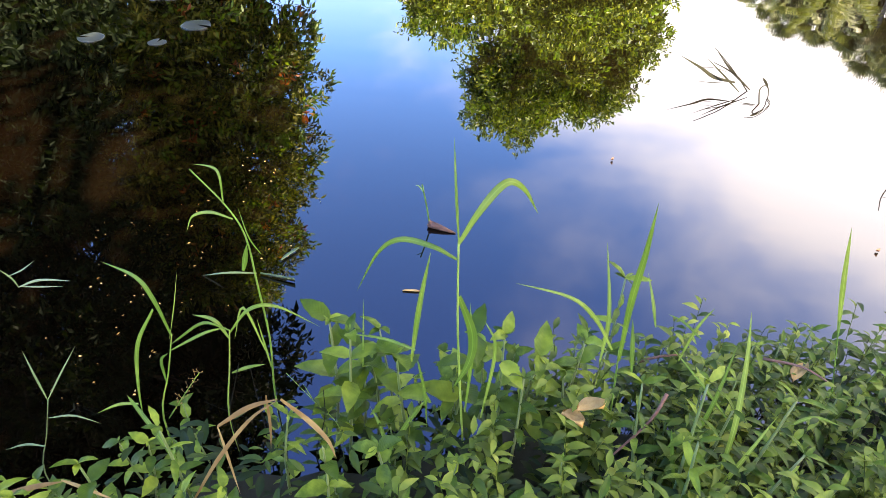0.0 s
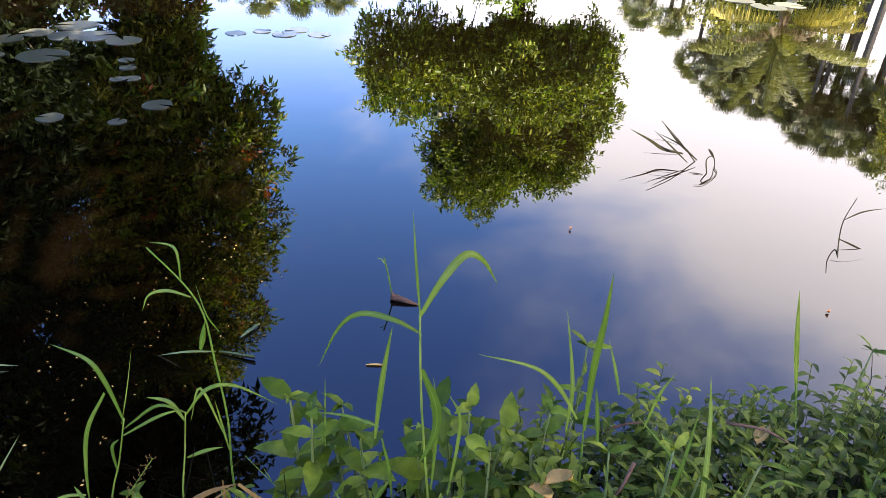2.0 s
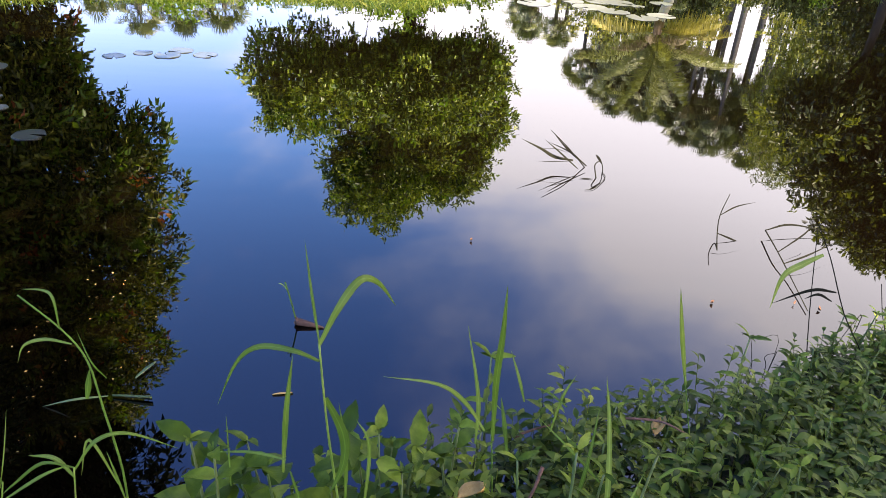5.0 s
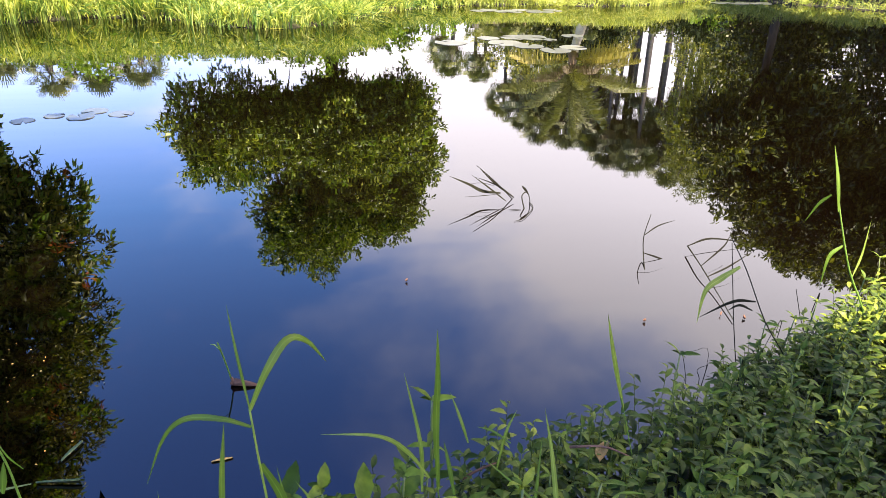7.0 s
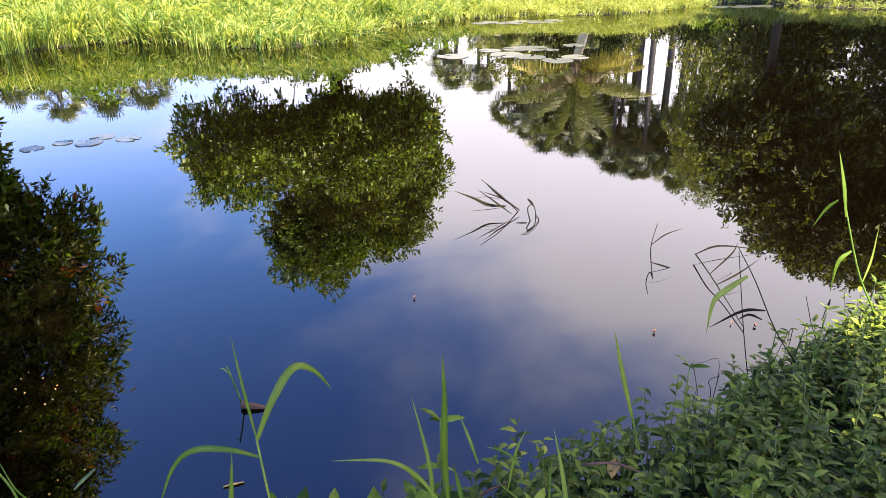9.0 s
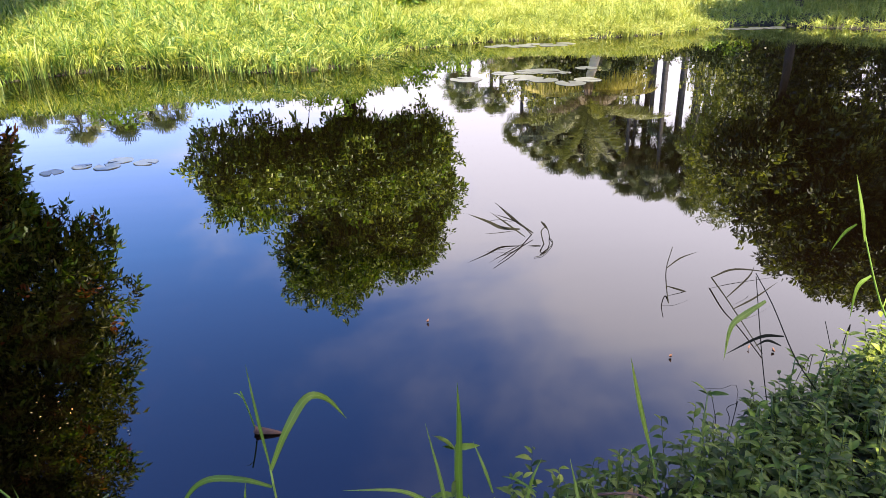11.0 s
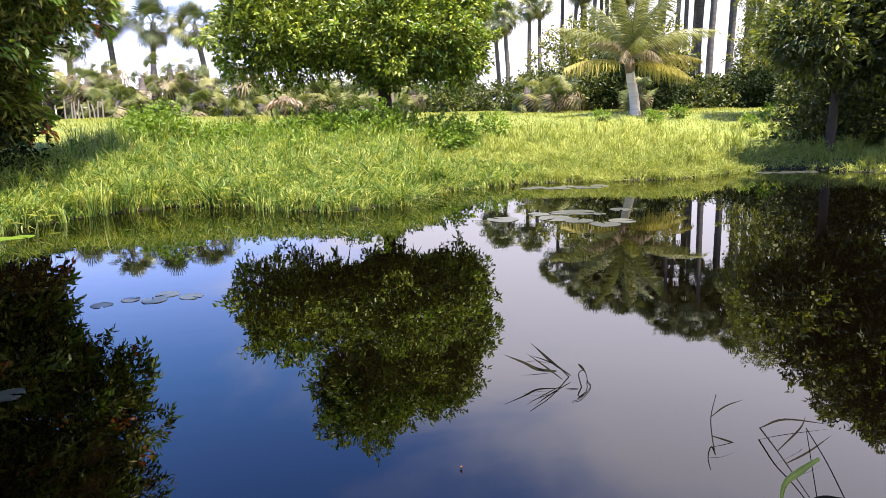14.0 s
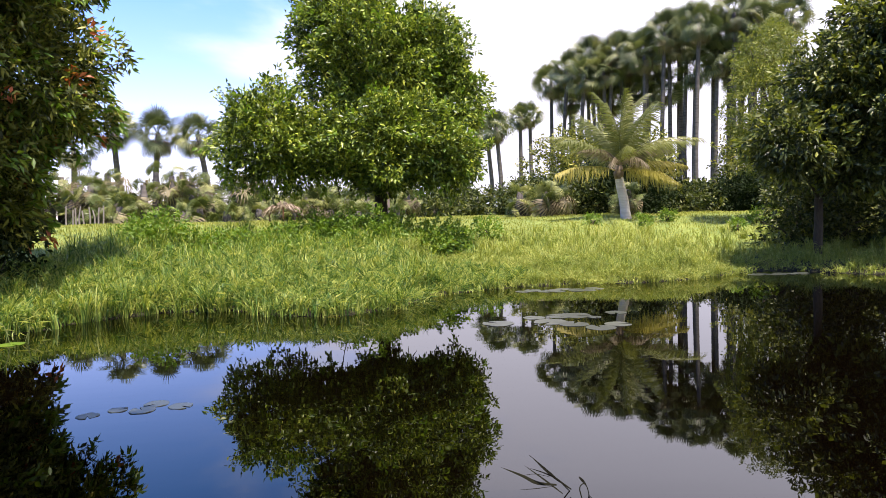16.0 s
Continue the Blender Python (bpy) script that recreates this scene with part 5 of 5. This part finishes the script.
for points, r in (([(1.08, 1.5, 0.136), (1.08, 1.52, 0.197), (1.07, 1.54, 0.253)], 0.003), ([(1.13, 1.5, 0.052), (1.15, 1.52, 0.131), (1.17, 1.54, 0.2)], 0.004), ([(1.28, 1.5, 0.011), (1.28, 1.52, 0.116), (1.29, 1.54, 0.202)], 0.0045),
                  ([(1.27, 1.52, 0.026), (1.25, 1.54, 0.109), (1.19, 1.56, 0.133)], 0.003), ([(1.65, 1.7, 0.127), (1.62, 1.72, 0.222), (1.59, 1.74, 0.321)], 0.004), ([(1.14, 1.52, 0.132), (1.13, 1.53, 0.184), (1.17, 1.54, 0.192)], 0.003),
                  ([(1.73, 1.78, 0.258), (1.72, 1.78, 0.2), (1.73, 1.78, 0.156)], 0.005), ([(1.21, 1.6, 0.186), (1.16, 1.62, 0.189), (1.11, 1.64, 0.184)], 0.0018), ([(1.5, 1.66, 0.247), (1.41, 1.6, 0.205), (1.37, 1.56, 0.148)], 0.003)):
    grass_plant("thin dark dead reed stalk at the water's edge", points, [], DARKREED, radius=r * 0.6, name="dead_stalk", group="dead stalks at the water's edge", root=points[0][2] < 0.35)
grass_plant("slender weed with a single broad green leaf over the water", [(1.24, 1.5, 0.096), (1.29, 1.51, 0.127), (1.28, 1.52, 0.16)], [([(1.28, 1.52, 0.16), (1.25, 1.53, 0.181), (1.21, 1.54, 0.17)], 0.02)], radius=0.0015)


for points, r in (([(-0.602, 0.88, 0.161), (-0.591, 0.9, 0.235), (-0.577, 0.92, 0.303)], 0.0022), ([(-0.55, 0.92, 0.159), (-0.558, 0.93, 0.208), (-0.565, 0.94, 0.266)], 0.002), ([(-0.521, 0.9, 0.122), (-0.604, 0.91, 0.133), (-0.684, 0.92, 0.15)], 0.0012),
                  ([(-0.476, 0.86, 0.096), (-0.484, 0.88, 0.169), (-0.498, 0.9, 0.214)], 0.0022), ([(-0.411, 0.88, 0.084), (-0.39, 0.9, 0.185), (-0.394, 0.92, 0.255)], 0.002)):
    grass_plant("thin dark dead stem among the weeds", points, [], DARKREED, radius=r, name="dead_stalk", group="dead stems among the weeds")
grass_plant("fine pale grass stem hanging over the water", [(-0.359, 0.9, 0.161), (-0.419, 0.92, 0.212), (-0.483, 0.94, 0.268)], [([(-0.419, 0.92, 0.212), (-0.449, 0.94, 0.243)], 0.003)], radius=0.0014)
own = thing("seed_grass", "thin seeding grass stem with tiny pale seeds", "grass", group="grasses at the water's edge")
line = curve_points([(-0.738, 0.86, 0.154), (-0.699, 0.87, 0.219), (-0.655, 0.89, 0.288)], 5)
part("stem", smooth(mesh_of("stem", *tube(line, tapered(len(line), 0.0014, 0.0008), 5), BLADE)), own)
v, f = [], []
rnd = random.Random(5)
for k in range(26):
    foot = line[3 + k % 8]
    tip = foot + Vector((rnd.uniform(-0.012, 0.012), rnd.uniform(-0.008, 0.008), rnd.uniform(0.0, 0.012)))
    tube([foot, tip, tip + Vector((0, 0, 0.003))], [0.0003, 0.0004, 0.0014], 4, (v, f))
part("seed_head", mesh_of("seed_head", v, f, STRAW), own, "tiny pale seeds on hair-thin stalks", "stuff")


# ---- drifting things ----
def chip(name, label, xy, long, wide, turn, mat, curl=0.01, z=0.004, category="leaf", group=""):
    """A drifting leaf or bit of bark: a curled pointed blade with thickness."""
    v, f = [], []
    n = 9
    for k in range(n):
        t = k / (n - 1)
        half = wide * 0.5 * (math.sin(math.pi * (0.06 + 0.9 * t)) ** 0.7)
        for s, up in ((-1, curl), (0, 0), (1, curl * 0.7)):
            v.append((long * (t - 0.5), s * half + 0.08 * wide * math.sin(5 * t), up * (0.4 + t) + 0.003))
    for k in range(n):
        x, y, _ = v[3 * k + 1]
        v.append((x, y, -0.001))
    for k in range(n - 1):
        a, b = 3 * k, 3 * k + 3
        f += [(a, a + 1, b + 1, b), (a + 1, a + 2, b + 2, b + 1), (a, b, 3 * n + k + 1, 3 * n + k), (a + 2, 3 * n + k, 3 * n + k + 1, b + 2)]
    own = tagged(new(name, smooth(mesh_of(name, v, f, mat))), label, category, group)
    own.location, own.rotation_euler = (*xy, z), (0, 0, turn)
    return own


own = thing("driftwood", "short broken stick drifting with a thin green sprout", "stick", (*(-0.289, 1.900), 0.0), -0.15)
part("stick", smooth(mesh_of("stick", *tube([(-0.045, 0, 0.008), (-0.03, 0.004, 0.012), (0.015, 0.0, 0.008), (0.06, -0.003, 0.002)], [0.006, 0.013, 0.009, 0.003], 8), DEADWOOD)), own)
part("knot", smooth(mesh_of("knot", *tube([(-0.032, 0.0, 0.012), (-0.037, 0.003, 0.024), (-0.042, 0.008, 0.03)], [0.009, 0.006, 0.003], 7), DEADWOOD)), own)
part("sprout", smooth(mesh_of("sprout", *tube(curve_points([(-0.04, 0, 0.03), (-0.055, 0.01, 0.09), (-0.075, 0.02, 0.16)], 4), [0.0028] * 9, 5), BLADE)), own, "thin pale green sprout")
part("sprout_leaf", smooth(mesh_of("sprout_leaf", *ribbon([(-0.066, 0.015, 0.13), (-0.085, 0.02, 0.15), (-0.1, 0.02, 0.152)], 0.004), BLADE)), own)
chip("dead_leaf", "curled pale brown dead leaf floating on the pond", (-0.321, 1.556), 0.06, 0.009, 0.15, DEADLEAF, 0.001, 0.001)
chip("floating_leaf", "long green leaf floating on the dark water", (-0.753, 1.655), 0.085, 0.014, 1.15, HERBSTEM, 0.003)
grass_plant("narrow pale leaf lying over the water", None, [([(-0.808, 1.512, 0.030), (-0.885, 1.481, 0.045), (-0.970, 1.468, 0.030)], 0.008), ([(-0.970, 1.468, 0.030), (-0.927, 1.461, 0.015), (-0.887, 1.449, 0.004)], 0.005, DARKREED)], HERBSTEM, name="fallen_grass", root=False)
chip("floating_leaf", "narrow pale leaf tip lying on the water", (-0.752, 1.533), 0.12, 0.006, -0.12, HERBSTEM)
chip("drift_chip", "tiny dark chip floating on the pond", (0.346, 2.538), 0.01, 0.008, 0.4, DEADWOOD)
for n, xy in enumerate([(1.250, 2.083), (1.586, 2.082), (1.669, 2.045)]):
    chip("drift_chip", "tiny dark chip floating on the pond", xy, 0.011, 0.008, n * 1.1, DEADWOOD, group="chips on the water")


def specks():
    rng = np.random.default_rng(21)
    n = 240
    at = np.column_stack([rng.uniform(-1.7, -0.75, n), rng.uniform(0.95, 2.3, n), np.full(n, 0.003)])
    clump = patchy(at[:, 0], at[:, 1], 2.2, 5.0) + patchy(at[:, 0], at[:, 1], 7.0, 9.0) * 0.7
    at = at[clump > 0.12]
    way = unit(rng.normal(size=(len(at), 3)) * [1, 1, 0.05])
    tagged(new("floating_specks", leaf_cloud("floating_specks", at, way, rng.uniform(0.003, 0.012, len(at)), 0.005, DEADLEAF, rng, 0.02)), "pale specks of plant litter floating on the dark water", "litter", kind="stuff")


specks()


# ---- weeds on the near bank ----
def herb_leaf(name, half, tip, seed, fold=0.3, droop=0.25):
    """An ovate leaf one metre long along +x, to be scaled: folded at the midrib, drooping, with a toothed rim."""
    rnd = random.Random(seed)
    v, f = [], []
    stations = (0.0, 0.1, 0.24, 0.4, 0.56, 0.72, 0.87, 1.0)
    for k, t in enumerate(stations):
        w = half * (math.sin(math.pi * min(1.0, t ** tip)) ** 0.8) if 0 < t < 1 else 0.012
        w *= 1 + (0.07 if k % 2 else -0.05)
        z = 0.05 * math.sin(3 * t) - droop * t * t
        wave = rnd.uniform(-0.015, 0.015)
        v += [(t, -w, z + w * fold + wave), (t, -w * 0.5, z + w * fold * 0.62), (t, 0, z), (t, w * 0.5, z + w * fold * 0.62), (t, w, z + w * fold - wave)]
    for k in range(len(stations) - 1):
        for q in range(4):
            i = 5 * k + q
            f.append((i, i + 1, i + 6, i + 5))
    return smooth(mesh_of(name, v, f, HERB))


BROAD = [herb_leaf("leaf", 0.25, 0.68, k, 0.22, 0.12 + 0.14 * k) for k in range(3)]
NARROW = [herb_leaf("leaf", 0.15, 0.85, k + 5, 0.25, 0.1 + 0.12 * k) for k in range(3)]


def herb(label, leaves, tall, leaf, pairs, seed, group):
    """A weed: a slightly bent stem with crossed pairs of leaves, and a small rosette on top."""
    rnd = random.Random(seed)
    own = thing("weed", label, "weed", group=group)
    lean = Vector((rnd.uniform(-0.12, 0.12), rnd.uniform(-0.05, 0.16), 1.0))
    line = curve_points([(0, 0, -0.05), lean * tall * 0.5 + Vector((0.01, 0, 0)), lean * tall], 5)
    part("stem", smooth(mesh_of("stem", *tube(line, tapered(len(line), 0.0042, 0.002), 6), HERBSTEM)), own)
    for k in range(pairs):
        t = 0.38 + 0.62 * k / (pairs - 1)
        foot = line[min(int(t * 10), 10)]
        for s in (0, 1):
            set_leaf(own, leaves[rnd.randrange(3)], foot, k * 1.57 + s * math.pi + rnd.uniform(-0.35, 0.35), radians(rnd.uniform(-25, 30) + 14 * t), rnd.uniform(-0.5, 0.5), leaf * rnd.uniform(0.7, 1.3) * (1.1 - 0.35 * t))
    for k in range(3):
        set_leaf(own, leaves[0], line[-1], k * 2.1 + rnd.random(), radians(rnd.uniform(-15, 28)), rnd.uniform(-0.4, 0.4), leaf * rnd.uniform(0.3, 0.55))
    return own


WEEDS = [herb("broad-leaved green weed with crossed pairs of leaves", BROAD, h, l, p, 40 + k, "weeds on the near bank") for k, (h, l, p) in enumerate(((0.31, 0.070, 5), (0.25, 0.066, 4), (0.36, 0.068, 5)))]
WEEDS += [herb("narrow-leaved green weed in a dense stand", NARROW, h, l, p, 50 + k, "weeds on the near bank") for k, (h, l, p) in enumerate(((0.32, 0.052, 7), (0.28, 0.048, 6), (0.37, 0.054, 7)))]
rng = np.random.default_rng(31)
FIRST_WEEDS = [(-0.33, 0.97), (-0.12, 1.0), (0.14, 1.03), (0.2, 1.07), (-0.45, 0.8), (-0.62, 0.72)]
taken = list(FIRST_WEEDS)
tries = np.column_stack([rng.uniform(-1.1, 3.1, 9000), rng.uniform(0.35, 3.0, 9000)])
gaps = from_shore(tries[:, 0], tries[:, 1])
for (x, y), d in zip(tries, gaps):
    if (-0.13 if x < 0.45 else -0.06) < d < 0.55 and len(taken) < 262:
        room = 0.062 if x > 0.3 else 0.085
        if all((x - a) ** 2 + (y - b) ** 2 > room ** 2 for a, b in taken):
            taken.append((float(x), float(y)))
for n, (x, y) in enumerate(taken):
    rnd = random.Random(3000 + n)
    pick = rnd.randrange(3) if (x < 0.05 + rnd.uniform(-0.3, 0.3)) else 3 + rnd.randrange(3)
    size = rnd.uniform(0.7, 1.25) * (0.72 if x < -0.3 else 0.95 if x < 0.55 else 0.86 if x < 1.1 else 0.72)
    m = pose(x, y, float(ground_height(x, y)) - 0.01, rnd.uniform(-8, 8), rnd.uniform(-8, 8), rnd.uniform(0, 360)) @ Matrix.Scale(size, 4)
    if n < 6:
        WEEDS[n].matrix_basis = pose(x, y, float(ground_height(x, y)) - 0.01, 0, 0, 60 * n)
    else:
        made = copy_thing(WEEDS[pick], m)
        made.scale = (size, size, size)

for n, (x, y, size) in enumerate([(-0.40, 0.97, 1.25), (-0.30, 1.0, 1.2), (-0.35, 0.93, 1.1), (-0.21, 0.98, 1.15), (0.05, 1.03, 1.25), (0.0, 1.0, 1.1), (-0.13, 1.0, 1.2), (0.12, 1.02, 1.15), (-0.75, 0.62, 0.9), (-0.85, 0.55, 0.85), (-0.68, 0.6, 0.9)]):
    made = copy_thing(WEEDS[n % 3], pose(x, y, float(ground_height(x, y)) - 0.01, 0, 0, 47 * n))
    made.scale = (size, size, size)


# dark tones paint the shade between the weeds into the low leaves
GAP_SHADE_LEAF = leafy("gap_shade_leaf", [(0.0, (0.003, 0.008, 0.001)), (0.5, (0.010, 0.022, 0.003)), (0.9, (0.045, 0.075, 0.009)), (1.0, (0.14, 0.08, 0.03))], 0.08, 0.55, 3.0, spec=0.12)


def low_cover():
    """Small leaves that close the stand between the single weeds, coloured near black for the shade there."""
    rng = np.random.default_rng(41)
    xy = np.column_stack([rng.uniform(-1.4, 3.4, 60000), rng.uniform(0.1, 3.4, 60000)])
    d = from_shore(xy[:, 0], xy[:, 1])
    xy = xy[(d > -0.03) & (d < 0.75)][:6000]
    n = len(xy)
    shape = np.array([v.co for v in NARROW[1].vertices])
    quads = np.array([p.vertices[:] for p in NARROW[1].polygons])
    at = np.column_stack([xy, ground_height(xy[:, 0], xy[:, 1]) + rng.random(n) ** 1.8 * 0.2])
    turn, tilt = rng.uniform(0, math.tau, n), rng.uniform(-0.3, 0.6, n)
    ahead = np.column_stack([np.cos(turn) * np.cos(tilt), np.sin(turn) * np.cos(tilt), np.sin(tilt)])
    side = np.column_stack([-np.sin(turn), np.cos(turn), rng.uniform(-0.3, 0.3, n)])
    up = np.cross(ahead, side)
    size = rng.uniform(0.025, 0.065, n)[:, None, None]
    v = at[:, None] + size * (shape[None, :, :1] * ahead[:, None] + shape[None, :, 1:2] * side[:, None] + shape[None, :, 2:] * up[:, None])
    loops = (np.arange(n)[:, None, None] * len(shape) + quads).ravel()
    tagged(new("ground_weeds", smooth(quick_mesh("ground_weeds", v.reshape(-1, 3), loops, 4, GAP_SHADE_LEAF))), "low small-leaved weeds covering the near bank", "weeds", kind="stuff")


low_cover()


def small_sprigs(count):
    """Slim weeds that fill the stand between the larger ones: a stem each, with crossed pairs of small pointed leaves."""
    rng = np.random.default_rng(43)
    xy = np.column_stack([rng.uniform(-1.2, 3.2, 60000), rng.uniform(0.2, 3.2, 60000)])
    d = from_shore(xy[:, 0], xy[:, 1])
    thin = np.clip((xy[:, 0] + 0.25) / 0.6, 0, 1)
    xy = xy[(d > -0.09) & (d < 0.6) & (rng.random(len(xy)) < thin)][:count]
    n, leaves = len(xy), 14
    tall = rng.uniform(0.16, 0.33, n) * np.where(xy[:, 0] > 1.1, 0.8, 1.0)
    foot = np.column_stack([xy, ground_height(xy[:, 0], xy[:, 1])])
    lean = np.column_stack([rng.normal(size=n) * 0.14, rng.normal(size=n) * 0.14 + 0.06, np.ones(n)])
    level = np.linspace(0.35, 1.0, leaves)
    at = foot[:, None] + lean[:, None] * (tall[:, None] * level)[:, :, None]
    turn = rng.uniform(0, math.tau, n)[:, None] + np.arange(leaves) * math.pi + (np.arange(leaves) // 2) * 1.45 + rng.normal(size=(n, leaves)) * 0.25
    tilt = rng.normal(size=(n, leaves)) * 0.28 + 0.1 + 0.45 * (level - 0.6)
    ahead = np.stack([np.cos(turn) * np.cos(tilt), np.sin(turn) * np.cos(tilt), np.sin(tilt)], -1)
    side = np.stack([-np.sin(turn), np.cos(turn), rng.normal(size=(n, leaves)) * 0.2], -1)
    up = np.cross(ahead, side)
    size = rng.uniform(0.034, 0.066, (n, leaves)) * (1.15 - 0.5 * level)
    shape = []
    for t, half, z in ((0.0, 0.015, 0.0), (0.25, 0.16, 0.05), (0.5, 0.19, 0.03), (0.77, 0.11, -0.06), (1.0, 0.008, -0.2)):
        shape += [(t, -half, z + half * 0.3), (t, 0.0, z), (t, half, z + half * 0.3)]
    shape = np.array(shape)
    v = at[:, :, None] + size[:, :, None, None] * (shape[:, :1] * ahead[:, :, None] + shape[:, 1:2] * side[:, :, None] + shape[:, 2:] * up[:, :, None])
    quads = np.array([(3 * k + j, 3 * k + j + 1, 3 * k + j + 4, 3 * k + j + 3) for k in range(4) for j in range(2)])
    loops = (np.arange(n * leaves)[:, None, None] * 15 + quads).ravel()
    stem = np.empty((n, 6, 3))
    for j in range(3):
        off = 0.0016 * np.array([math.cos(2.1 * j), math.sin(2.1 * j), 0])
        stem[:, j], stem[:, 3 + j] = foot - [0, 0, 0.03] + off, foot + lean * tall[:, None] + off * 0.5
    first = n * leaves * 15
    sides = np.array([(0, 1, 4, 3), (1, 2, 5, 4), (2, 0, 3, 5)])
    loops = np.concatenate([loops, (first + np.arange(n)[:, None, None] * 6 + sides).ravel()])
    me = smooth(quick_mesh("small_weeds", np.concatenate([v.reshape(-1, 3), stem.reshape(-1, 3)]), loops, 4, SPRIG))
    tagged(new("small_weeds", me), "dense stand of slim small-leaved green weeds on the near bank", "weeds", kind="stuff")


SPRIG = leafy("sprig_leaf", [(0.0, (0.007, 0.018, 0.002)), (0.45, (0.038, 0.064, 0.006)), (0.8, (0.12, 0.155, 0.018)), (1.0, (0.29, 0.29, 0.05))], 0.22, 0.45, 5.0, spec=0.13)
small_sprigs(980)
chip("dead_leaf", "large tan dead leaf caught among the weeds", (0.161, 0.9), 0.055, 0.035, 0.4, DEADLEAF, 0.02, 0.341)
chip("dead_leaf", "pale dead leaf caught among the weeds", (0.132, 0.9), 0.05, 0.035, -0.5, DEADLEAF, 0.02, 0.299)
chip("dead_leaf", "orange-brown dead leaf caught among the weeds", (0.643, 1.15), 0.05, 0.03, 1.0, DEADLEAF, 0.02, 0.264)
for points, r in (([(0.321, 0.98, 0.328), (0.289, 0.93, 0.298), (0.224, 0.88, 0.237)], 0.0045), ([(0.557, 1.15, 0.302), (0.627, 1.12, 0.321), (0.674, 1.08, 0.322)], 0.0035), ([(0.296, 1.15, 0.239), (0.339, 1.16, 0.253), (0.384, 1.17, 0.259)], 0.004)):
    own = thing("dry_stick", "thin dry stick lying among the weeds", "stick")
    part("stick", smooth(mesh_of("stick", *tube(curve_points(points, 4), tapered(9, r, r * 0.5), 6), DEADWOOD)), own)
